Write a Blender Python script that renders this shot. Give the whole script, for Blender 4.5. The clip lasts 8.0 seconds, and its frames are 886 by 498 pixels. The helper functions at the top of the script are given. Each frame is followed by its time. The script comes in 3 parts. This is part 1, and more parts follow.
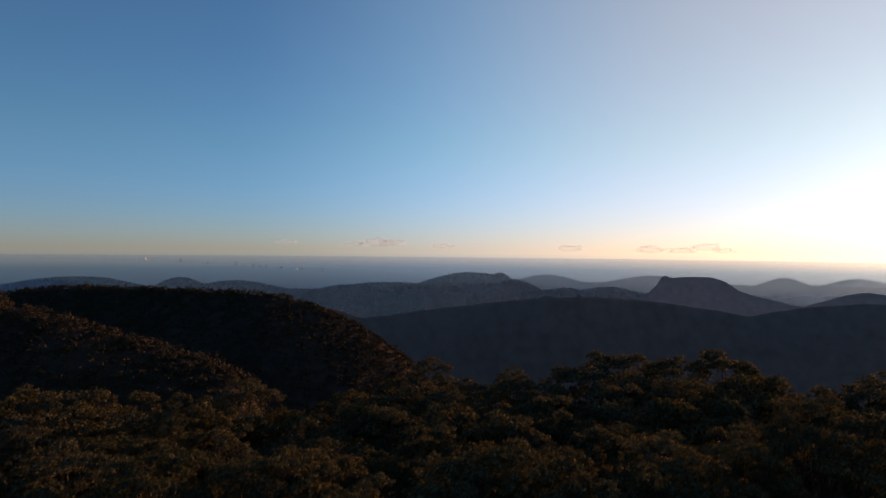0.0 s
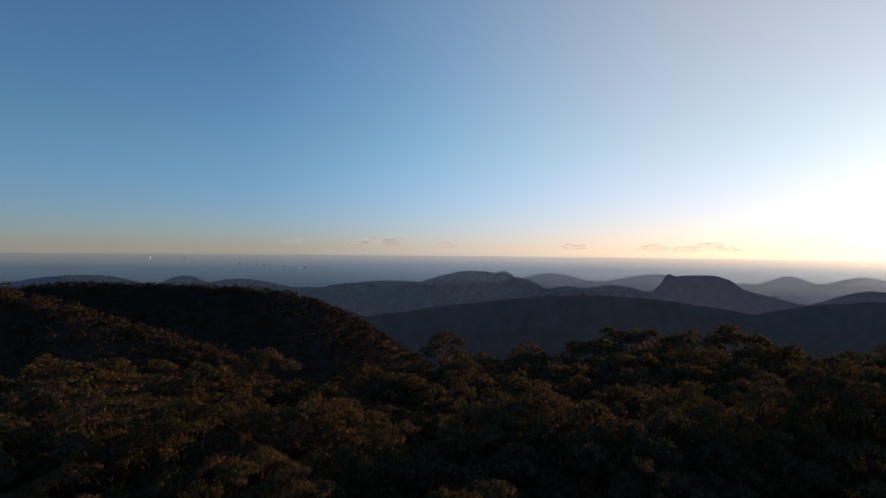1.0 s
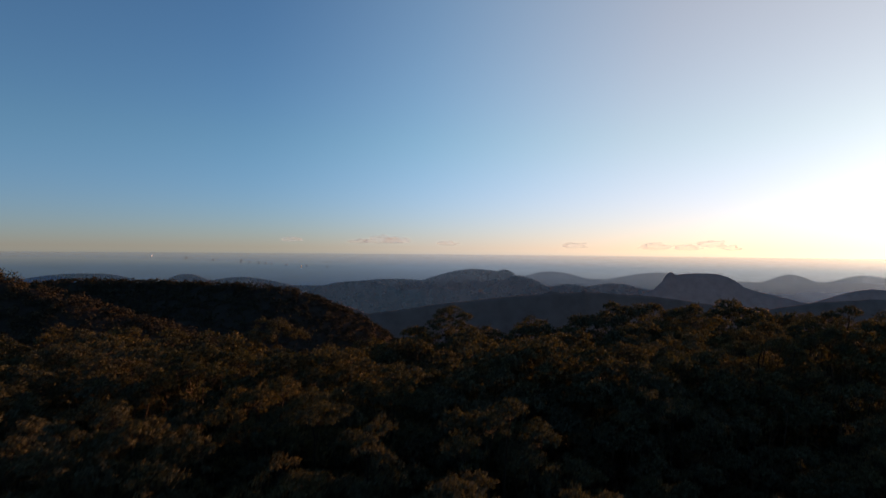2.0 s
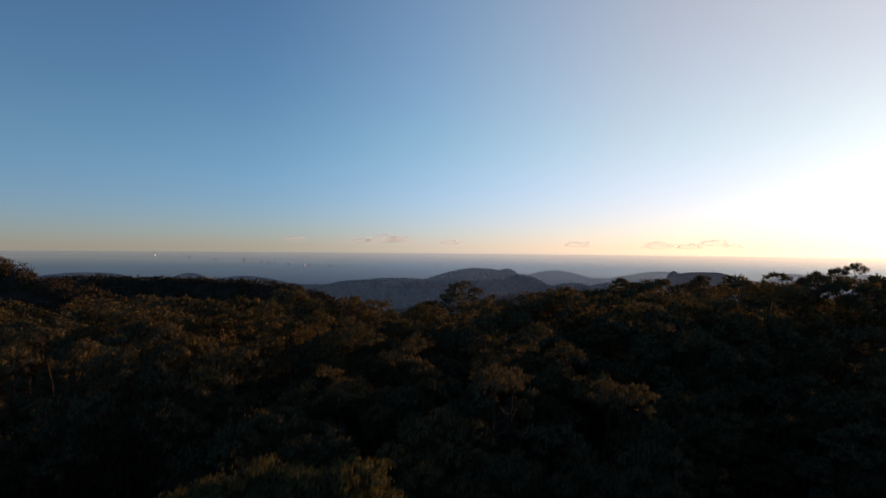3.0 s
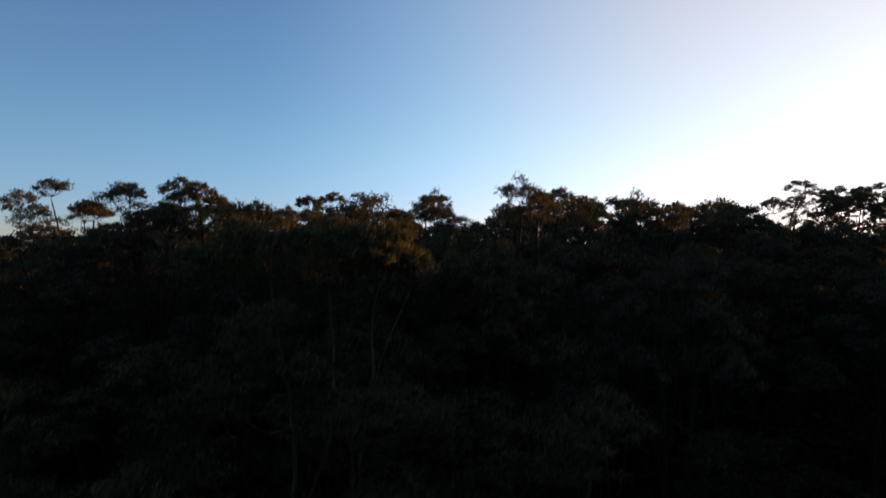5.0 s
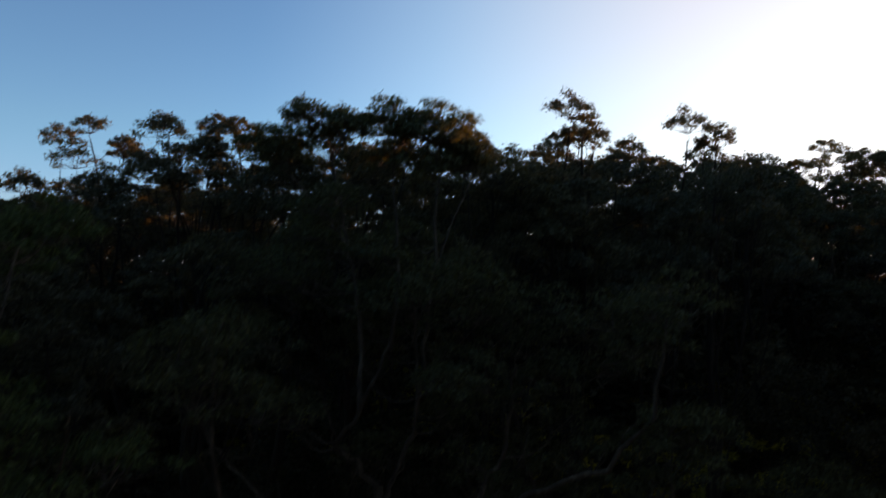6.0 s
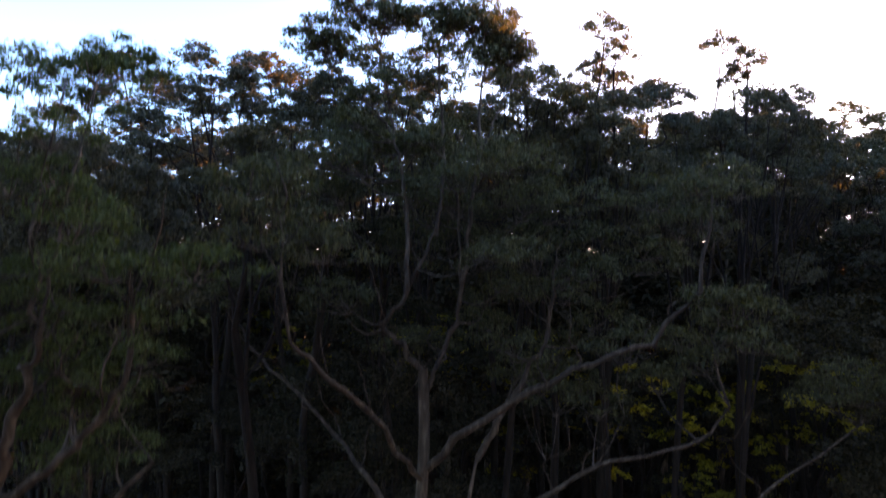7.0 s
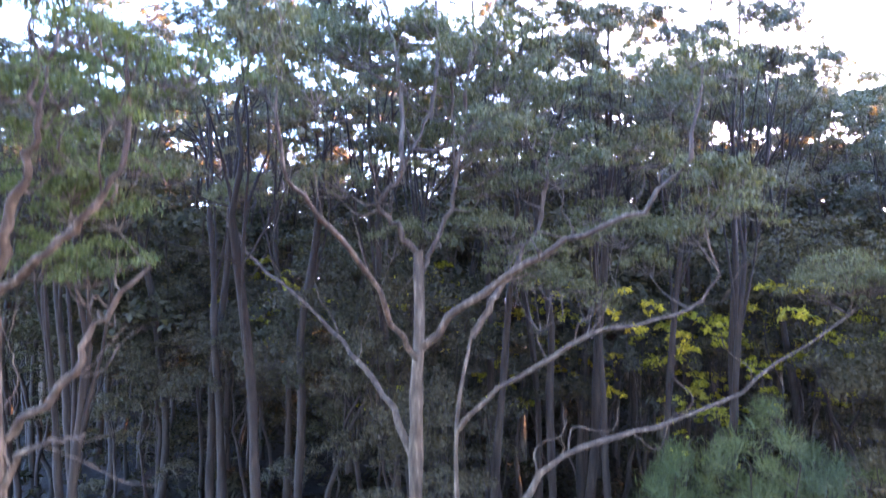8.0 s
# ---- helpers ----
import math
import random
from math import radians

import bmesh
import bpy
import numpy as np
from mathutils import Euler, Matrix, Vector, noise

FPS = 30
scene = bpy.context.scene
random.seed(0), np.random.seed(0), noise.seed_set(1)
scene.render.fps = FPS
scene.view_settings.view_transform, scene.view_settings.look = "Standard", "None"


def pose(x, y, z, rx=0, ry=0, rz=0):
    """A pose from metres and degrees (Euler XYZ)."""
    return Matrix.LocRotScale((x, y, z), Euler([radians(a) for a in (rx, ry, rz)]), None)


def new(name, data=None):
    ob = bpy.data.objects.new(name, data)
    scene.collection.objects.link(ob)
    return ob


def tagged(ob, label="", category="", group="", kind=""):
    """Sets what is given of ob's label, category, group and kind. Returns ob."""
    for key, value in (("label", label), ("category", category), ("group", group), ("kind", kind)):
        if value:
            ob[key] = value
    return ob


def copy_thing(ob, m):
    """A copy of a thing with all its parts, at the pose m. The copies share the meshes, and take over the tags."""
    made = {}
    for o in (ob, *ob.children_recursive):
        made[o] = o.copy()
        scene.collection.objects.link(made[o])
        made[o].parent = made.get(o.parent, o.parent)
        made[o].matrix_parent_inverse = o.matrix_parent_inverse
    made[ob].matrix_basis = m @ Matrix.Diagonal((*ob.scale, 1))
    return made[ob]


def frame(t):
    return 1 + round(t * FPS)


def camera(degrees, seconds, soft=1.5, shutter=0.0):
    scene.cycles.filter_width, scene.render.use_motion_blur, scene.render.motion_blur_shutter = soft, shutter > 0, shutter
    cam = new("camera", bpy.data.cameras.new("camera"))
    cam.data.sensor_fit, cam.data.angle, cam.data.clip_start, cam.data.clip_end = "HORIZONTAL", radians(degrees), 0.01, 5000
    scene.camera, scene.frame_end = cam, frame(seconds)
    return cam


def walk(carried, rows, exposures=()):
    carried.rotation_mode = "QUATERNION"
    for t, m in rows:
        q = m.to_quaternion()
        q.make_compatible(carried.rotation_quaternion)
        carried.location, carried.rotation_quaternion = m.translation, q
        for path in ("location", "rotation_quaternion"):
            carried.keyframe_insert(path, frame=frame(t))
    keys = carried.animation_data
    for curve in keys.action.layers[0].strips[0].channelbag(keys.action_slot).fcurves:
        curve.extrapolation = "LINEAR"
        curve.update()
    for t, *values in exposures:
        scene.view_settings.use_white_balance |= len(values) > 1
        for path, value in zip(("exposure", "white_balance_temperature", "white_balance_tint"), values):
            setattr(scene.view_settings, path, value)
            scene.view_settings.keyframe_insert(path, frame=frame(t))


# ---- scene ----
cam = camera(74.0, 8.0, soft=1.5, shutter=0.75)
PATH = [
    (0, pose(0.00, 0.00, 39.00, 90.30, -0.45, -0.00)),
    (0.5, pose(-1.06, -0.18, 37.15, 90.21, -0.38, 0.16)),
    (1, pose(-1.56, -0.31, 35.38, 90.22, -0.43, 0.31)),
    (1.5, pose(-1.67, -0.64, 33.61, 90.17, -0.45, 0.35)),
    (3, pose(-3.63, -3.47, 28.32, 90.07, -0.39, 0.65)),
    (3.5, pose(-3.83, -3.36, 26.47, 90.11, -0.60, 0.84)),
    (4, pose(-3.84, -2.84, 24.79, 90.16, -0.55, 1.12)),
    (4.5, pose(-3.90, -2.66, 23.01, 90.06, -0.55, 1.22)),
    (4.7, pose(-4.01, -2.61, 22.30, 90.06, -0.53, 1.19)),
    (5.8, pose(-5.56, -2.53, 18.63, 90.46, -0.27, 1.10)),
    (6, pose(-5.93, -2.56, 18.02, 90.49, -0.29, 1.37)),
    (6.5, pose(-6.72, -2.70, 16.54, 90.42, -0.42, 1.71)),
    (7, pose(-6.98, -2.85, 15.11, 90.20, -0.70, 1.81)),
    (7.5, pose(-6.94, -2.94, 13.59, 90.06, -0.78, 1.79)),
    (8, pose(-6.83, -3.02, 12.00, 90.03, -0.49, 1.69)),
]
walk(cam, PATH, exposures=[(0, 0.47, 7200, 12), (4.5, 0.83, 7900, 16), (5.8, 1.32, 8200, 17), (6.5, 1.9, 9300, 23), (7.0, 3.8, 8400, 38), (7.5, 6.0, 7200, 42), (8.0, 7.1, 7200, 46)])

# ---------------------------------------------------------------- light
SUN_AZ, SUN_EL = 46.0, 7.2        # degrees to the right of straight ahead (+y), degrees above level
world = bpy.data.worlds.new("morning_sky")
scene.world = world
world.use_nodes = True
wn = world.node_tree.nodes
sky = wn.new("ShaderNodeTexSky")
sky.sky_type = "NISHITA"
sky.sun_disc = False
sky.sun_elevation = radians(SUN_EL)
sky.sun_rotation = radians(SUN_AZ)
sky.altitude = 300
sky.air_density, sky.dust_density, sky.ozone_density = 1.0, 0.14, 4.4
wn["Background"].inputs["Strength"].default_value = 0.118
# sea haze greys the sky towards the horizon, all the way round
wl = world.node_tree.links
way = wn.new("ShaderNodeTexCoord")
part_z = wn.new("ShaderNodeSeparateXYZ")
wl.new(way.outputs["Generated"], part_z.inputs["Vector"])
near_level = wn.new("ShaderNodeMapRange")
near_level.interpolation_type = "SMOOTHSTEP"
near_level.inputs["From Min"].default_value, near_level.inputs["From Max"].default_value = 0.0, 0.20
near_level.inputs["To Min"].default_value, near_level.inputs["To Max"].default_value = 1.0, 0.0
wl.new(part_z.outputs["Z"], near_level.inputs["Value"])
level = wn.new("ShaderNodeVectorMath")      # under the level line the haze goes on as at the level line
level.operation = "MAXIMUM"
wl.new(way.outputs["Generated"], level.inputs[0])
level.inputs[1].default_value = (-2, -2, 0.004)
wl.new(level.outputs["Vector"], sky.inputs["Vector"])
haze = wn.new("ShaderNodeMix")
haze.data_type, haze.blend_type = "RGBA", "MULTIPLY"
wl.new(near_level.outputs["Result"], haze.inputs["Factor"])
# and a broad pale aureole spreads round the sun
toward = wn.new("ShaderNodeVectorMath")
toward.operation = "DOT_PRODUCT"
wl.new(way.outputs["Generated"], toward.inputs[0])
toward.inputs[1].default_value = (math.sin(radians(SUN_AZ)) * math.cos(radians(SUN_EL)), math.cos(radians(SUN_AZ)) * math.cos(radians(SUN_EL)), math.sin(radians(SUN_EL)))
fall = wn.new("ShaderNodeMapRange")
fall.inputs["From Min"].default_value, fall.inputs["From Max"].default_value = 0.42, 1.0
wl.new(toward.outputs["Value"], fall.inputs["Value"])
steep = wn.new("ShaderNodeMath")
steep.operation = "POWER"
wl.new(fall.outputs["Result"], steep.inputs[0])
steep.inputs[1].default_value = 1.6
hue = wn.new("ShaderNodeMix")               # pale blue-white at its edge, warm towards the sun
hue.data_type = "RGBA"
inner = wn.new("ShaderNodeMapRange")
inner.inputs["From Min"].default_value, inner.inputs["From Max"].default_value = 0.42, 0.80
wl.new(fall.outputs["Result"], inner.inputs["Value"])
wl.new(inner.outputs["Result"], hue.inputs["Factor"])
hue.inputs[6].default_value, hue.inputs[7].default_value = (1.65, 1.95, 1.55, 1), (2.4, 1.76, 0.62, 1)
aureole = wn.new("ShaderNodeVectorMath")
aureole.operation = "SCALE"
wl.new(hue.outputs[2], aureole.inputs[0])
wl.new(steep.outputs["Value"], aureole.inputs["Scale"])
veiled = wn.new("ShaderNodeVectorMath")
wl.new(sky.outputs["Color"], veiled.inputs[0])
wl.new(aureole.outputs["Vector"], veiled.inputs[1])
wl.new(veiled.outputs["Vector"], haze.inputs[6])
haze.inputs[7].default_value = (0.81, 0.83, 1.19, 1)
# dust low over the sea reddens the aureole
low = wn.new("ShaderNodeMath")
low.operation = "MULTIPLY"
wl.new(steep.outputs["Value"], low.inputs[0])
wl.new(near_level.outputs["Result"], low.inputs[1])
dust = wn.new("ShaderNodeVectorMath")
dust.operation = "MULTIPLY_ADD"
dust.inputs[0].default_value = (1.4, 0.4, 0.3)
wl.new(low.outputs["Value"], dust.inputs[1])
wl.new(haze.outputs[2], dust.inputs[2])
# the air below the skyline is bluer than the sky above it
below = wn.new("ShaderNodeMapRange")
below.inputs["From Min"].default_value, below.inputs["From Max"].default_value = -0.028, -0.002
below.inputs["To Min"].default_value, below.inputs["To Max"].default_value = 1.0, 0.0
wl.new(part_z.outputs["Z"], below.inputs["Value"])
air = wn.new("ShaderNodeMix")
air.data_type, air.blend_type = "RGBA", "MULTIPLY"
wl.new(below.outputs["Result"], air.inputs["Factor"])
wl.new(dust.outputs["Vector"], air.inputs[6])
air.inputs[7].default_value = (0.44, 0.65, 0.95, 1)
wl.new(air.outputs[2], wn["Background"].inputs["Color"])

to_sun = Vector((math.sin(radians(SUN_AZ)) * math.cos(radians(SUN_EL)), math.cos(radians(SUN_AZ)) * math.cos(radians(SUN_EL)), math.sin(radians(SUN_EL))))
sun = new("sun", bpy.data.lights.new("sun", "SUN"))
sun.data.energy, sun.data.angle, sun.data.color = 5.0, radians(0.6), (1.0, 0.50, 0.235)
sun.rotation_euler = to_sun.to_track_quat("Z", "Y").to_euler()


# ---------------------------------------------------------------- materials
def material(name):
    m = bpy.data.materials.new(name)
    m.use_nodes = True
    t = m.node_tree
    t.nodes.clear()
    out = t.nodes.new("ShaderNodeOutputMaterial")
    return m, t, out


def ramp(t, fac, stops):
    r = t.nodes.new("ShaderNodeValToRGB")
    while len(r.color_ramp.elements) < len(stops):
        r.color_ramp.elements.new(0.5)
    for e, (p, c) in zip(r.color_ramp.elements, stops):
        e.position, e.color = p, (*c, 1)
    t.links.new(fac, r.inputs["Fac"])
    return r.outputs["Color"]


def noise_tex(t, scale, detail=4.0, stretch=None, rough=0.55):
    co = t.nodes.new("ShaderNodeTexCoord")
    n = t.nodes.new("ShaderNodeTexNoise")
    n.inputs["Scale"].default_value, n.inputs["Detail"].default_value, n.inputs["Roughness"].default_value = scale, detail, rough
    vec = co.outputs["Object"]
    if stretch:
        mp = t.nodes.new("ShaderNodeMapping")
        mp.inputs["Scale"].default_value = stretch
        t.links.new(vec, mp.inputs["Vector"])
        vec = mp.outputs["Vector"]
    t.links.new(vec, n.inputs["Vector"])
    return n.outputs["Fac"]


def blend(t, fac, a, b, mode="MIX"):
    m = t.nodes.new("ShaderNodeMix")
    m.data_type, m.blend_type = "RGBA", mode
    if isinstance(fac, float):
        m.inputs["Factor"].default_value = fac
    else:
        t.links.new(fac, m.inputs["Factor"])
    for key, v in (("A", a), ("B", b)):
        sock = [s for s in m.inputs if s.name == key and s.type == "RGBA"][0]
        if isinstance(v, tuple):
            sock.default_value = (*v, 1)
        else:
            t.links.new(v, sock)
    return [s for s in m.outputs if s.type == "RGBA"][0]


def bump(t, height, strength, distance):
    b = t.nodes.new("ShaderNodeBump")
    b.inputs["Strength"].default_value, b.inputs["Distance"].default_value = strength, distance
    t.links.new(height, b.inputs["Height"])
    return b.outputs["Normal"]


def leaf_material(name, dark, mid, pale, translucent=0.4):
    """Leaves: each its own tint, waxy, letting light through."""
    m, t, out = material(name)
    geo = t.nodes.new("ShaderNodeNewGeometry")
    info = t.nodes.new("ShaderNodeObjectInfo")
    col = ramp(t, geo.outputs["Random Per Island"], [(0.0, dark), (0.55, mid), (1.0, pale)])
    tree = ramp(t, info.outputs["Random"], [(0.0, (0.75, 0.8, 0.7)), (0.5, (1.0, 1.0, 1.0)), (1.0, (1.25, 1.08, 0.8))])
    col = blend(t, 1.0, col, tree, "MULTIPLY")
    d = t.nodes.new("ShaderNodeBsdfPrincipled")
    d.inputs["Roughness"].default_value = 0.9
    d.inputs["Specular IOR Level"].default_value = 0.04
    tr = t.nodes.new("ShaderNodeBsdfTranslucent")
    warm = blend(t, 1.0, col, (1.35, 1.25, 0.42), "MULTIPLY")
    t.links.new(col, d.inputs["Base Color"])
    t.links.new(warm, tr.inputs["Color"])
    mix = t.nodes.new("ShaderNodeMixShader")
    mix.inputs["Fac"].default_value = translucent
    t.links.new(d.outputs["BSDF"], mix.inputs[1])
    t.links.new(tr.outputs["BSDF"], mix.inputs[2])
    t.links.new(mix.outputs["Shader"], out.inputs["Surface"])
    return m


def rough_material(name, stops, scale, detail=6.0, rough=0.9, bump_scale=None, bump_m=0.05, stretch=None, big=None, spec=0.2, clear=0.0):
    m, t, out = material(name)
    col = ramp(t, noise_tex(t, scale, detail, stretch), stops)
    if big:
        g = ramp(t, noise_tex(t, big, 3.0), [(0.3, (0.65, 0.65, 0.68)), (0.7, (1.25, 1.2, 1.15))])
        col = blend(t, 1.0, col, g, "MULTIPLY")
    p = t.nodes.new("ShaderNodeBsdfPrincipled")
    p.inputs["Roughness"].default_value = rough
    p.inputs["Specular IOR Level"].default_value = spec
    t.links.new(col, p.inputs["Base Color"])
    if bump_scale:
        t.links.new(bump(t, noise_tex(t, bump_scale, 5.0, stretch), 0.8, bump_m), p.inputs["Normal"])
    p.inputs["Alpha"].default_value = 1.0 - clear      # haze of kilometres put into the alpha: the sky behind shows through
    t.links.new(p.outputs["BSDF"], out.inputs["Surface"])
    return m


LEAF = leaf_material("gum_leaves", (0.029, 0.029, 0.020), (0.054, 0.053, 0.036), (0.094, 0.083, 0.054), 0.22)
LEAF_GREEN = leaf_material("fresh_green_leaves", (0.030, 0.041, 0.019), (0.050, 0.067, 0.029), (0.086, 0.102, 0.044), 0.35)
LEAF_OLIVE = leaf_material("drooping_olive_leaves", (0.036, 0.038, 0.021), (0.066, 0.067, 0.036), (0.112, 0.102, 0.052), 0.26)
# sunlight through the wood is put into this yellow leaf colour
LEAF_SUNLIT = leaf_material("sunlit_yellow_leaves", (0.10, 0.095, 0.02), (0.21, 0.185, 0.035), (0.36, 0.30, 0.05), 0.6)
# forest shade put into the colour: two darker copies of the gum leaves
LEAF_SHADE = leaf_material("shaded_understorey_leaves", (0.019, 0.018, 0.012), (0.035, 0.032, 0.021), (0.060, 0.051, 0.032), 0.24)
SHADED_BRACKEN = leaf_material("shaded_bracken_leaves", (0.008, 0.0075, 0.004), (0.015, 0.0135, 0.007), (0.027, 0.023, 0.012), 0.1)
NEEDLE = leaf_material("she_oak_needles", (0.032, 0.043, 0.022), (0.056, 0.072, 0.036), (0.092, 0.105, 0.050), 0.35)
BARK = rough_material("smooth_gum_bark", [(0.30, (0.018, 0.011, 0.007)), (0.47, (0.048, 0.032, 0.018)), (0.56, (0.068, 0.047, 0.028)), (0.68, (0.128, 0.092, 0.057))], 3.2, 9.0, 0.85, 11.0, 0.03, (2.0, 2.0, 0.4), big=0.8)
BARK_DARK = rough_material("stringy_bark", [(0.28, (0.0075, 0.005, 0.003)), (0.55, (0.018, 0.0115, 0.0063)), (0.8, (0.038, 0.0245, 0.0138))], 3.0, 8.0, 0.9, 14.0, 0.03, (3.0, 3.0, 0.3), big=0.4)
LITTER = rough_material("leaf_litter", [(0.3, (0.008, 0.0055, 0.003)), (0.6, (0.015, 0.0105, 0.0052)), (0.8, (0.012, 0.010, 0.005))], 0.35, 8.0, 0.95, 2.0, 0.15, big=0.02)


# ---------------------------------------------------------------- mesh tools
def mesh_object(name, verts, faces, mat, parent=None, smooth=True, normals=None):
    me = bpy.data.meshes.new(name)
    verts = np.asarray(verts, dtype=np.float32)
    faces = np.asarray(faces, dtype=np.int32)
    n, k = faces.shape
    me.vertices.add(len(verts))
    me.vertices.foreach_set("co", verts.ravel())
    me.loops.add(n * k)
    me.loops.foreach_set("vertex_index", faces.ravel())
    me.polygons.add(n)
    me.polygons.foreach_set("loop_start", np.arange(0, n * k, k, dtype=np.int32))
    me.update(calc_edges=True)
    me.validate()
    me.polygons.foreach_set("use_smooth", np.full(len(me.polygons), smooth))
    me.materials.append(mat)
    if normals is not None:
        me.normals_split_custom_set_from_vertices(normals.tolist())
    ob = new(name, me)
    if parent:
        ob.parent = parent
    return ob


def glide(pts, n):
    """A smooth line of n points through a few."""
    p = np.asarray(pts, float)
    p = np.vstack([2 * p[0] - p[1], p, 2 * p[-1] - p[-2]])
    out = []
    for u in np.linspace(0, len(p) - 3 - 1e-6, n):
        i = int(u)
        f = u - i
        a, b, c, d = p[i:i + 4]
        out.append(0.5 * (2 * b + (c - a) * f + (2 * a - 5 * b + 4 * c - d) * f * f + (3 * b - a - 3 * c + d) * f ** 3))
    return np.array(out)


def tube(line, r0, r1, sides, rng, flare=0.0):
    """A tapered, slightly uneven limb along a line."""
    n = len(line)
    tang = np.gradient(line, axis=0)
    tang /= np.linalg.norm(tang, axis=1)[:, None] + 1e-9
    ref = np.array([0.37, 0.91, 0.19])
    u = np.cross(tang, ref)
    u /= np.linalg.norm(u, axis=1)[:, None]
    w = np.cross(tang, u)
    s = np.linspace(0, 1, n)
    rad = r0 + (r1 - r0) * s ** 0.85
    rad = rad * (1 + 0.10 * rng.standard_normal(n).clip(-1.5, 1.5)) + flare * r0 * np.exp(-s * 14)
    a = np.linspace(0, 2 * np.pi, sides, endpoint=False)
    lump = 1 + 0.06 * rng.standard_normal((n, sides))
    v = line[:, None] + (rad[:, None] * lump)[:, :, None] * (np.cos(a)[None, :, None] * u[:, None] + np.sin(a)[None, :, None] * w[:, None])
    idx = np.arange(n * sides).reshape(n, sides)
    nx = np.roll(idx, -1, axis=1)
    f = np.stack([idx[:-1], nx[:-1], nx[1:], idx[1:]], -1).reshape(-1, 4)
    return v.reshape(-1, 3), f


def join(pieces):
    vs, fs, k = [], [], 0
    for v, f in pieces:
        vs.append(v)
        fs.append(f + k)
        k += len(v)
    return np.vstack(vs), np.vstack(fs)


def leaves(centres, radii, per, length, width, rng, flat=0.75, droop=0.6, heart=None, shell=0.0, lie=0.25):
    """Hanging lance-shaped leaves in domed tufts round the centres, as pointed quads."""
    c = np.repeat(np.asarray(centres, float), per, axis=0)
    r = np.repeat(np.asarray(radii, float), per)
    n = len(c)
    d = rng.standard_normal((n, 3))
    d /= np.linalg.norm(d, axis=1)[:, None]
    d[:, 2] = np.where(d[:, 2] < -0.25, -d[:, 2] * 0.8, d[:, 2])
    # each tuft breaks up into sprays
    rho = r * rng.random(n) ** (0.45 - 0.3 * shell) * (0.85 + 0.3 * np.sin(d[:, 0] * 7 + c[:, 0] * 3) * np.sin(d[:, 1] * 7 + c[:, 1] * 5))
    p = c + d * rho[:, None] * np.array([1, 1, flat])
    axis = rng.standard_normal((n, 3)) * 0.8 + np.array([0, 0, -droop])
    axis -= d * (axis * d).sum(1)[:, None] * lie
    axis /= np.linalg.norm(axis, axis=1)[:, None]
    side = np.cross(d + rng.standard_normal((n, 3)) * (0.4 - 0.2 * shell), axis)
    side /= np.linalg.norm(side, axis=1)[:, None] + 1e-9
    ln = length * (0.65 + 0.7 * rng.random(n))[:, None]
    wd = width * (0.7 + 0.6 * rng.random(n))[:, None]
    v = np.stack([p, p + axis * ln * 0.45 + side * wd * 0.5, p + axis * ln, p + axis * ln * 0.45 - side * wd * 0.5], 1)
    facing = (np.cross(v[:, 1] - v[:, 0], v[:, 2] - v[:, 0]) * d).sum(1) < 0
    v[facing] = v[facing][:, [0, 3, 2, 1]]
    v = v.reshape(-1, 3)
    # each blade hangs its own way and so catches a low sun
    own = np.cross(v[1::4] - v[0::4], v[2::4] - v[0::4])
    own /= np.linalg.norm(own, axis=1)[:, None] + 1e-9
    nor = own + d * 0.3 + np.array([0, 0, 0.12]) + rng.standard_normal((n, 3)) * 0.12
    if heart is not None:        # and the whole crown as one larger dome
        out = p - heart
        nor += 0.2 * out / (np.linalg.norm(out, axis=1)[:, None] + 1e-6)
    nor = np.repeat(nor / np.linalg.norm(nor, axis=1)[:, None], 4, axis=0)
    return v, np.arange(4 * n).reshape(n, 4), nor


tops = {}


def tufts_on(pads, pad_r, n, rng, dome=0.68, small=0.34):
    """Each pad of foliage is a low dome set with n smaller tufts."""
    c, r = np.repeat(np.asarray(pads, float), n, axis=0), np.repeat(np.asarray(pad_r, float), n)
    k = len(c)
    a = np.tile(np.arange(n) * 2.39996, len(pads)) + np.repeat(rng.uniform(0, 6.28, len(pads)), n) + rng.uniform(-0.3, 0.3, k)
    q = np.sqrt((np.tile(np.arange(n), len(pads)) + 0.4) / n) * rng.uniform(0.82, 1.14, k)
    up = dome * (1 - q ** 2) + rng.uniform(-0.16, 0.12, k)
    return c + np.stack([r * q * np.cos(a), r * q * np.sin(a), r * up], -1), r * small * rng.uniform(0.75, 1.3, k)


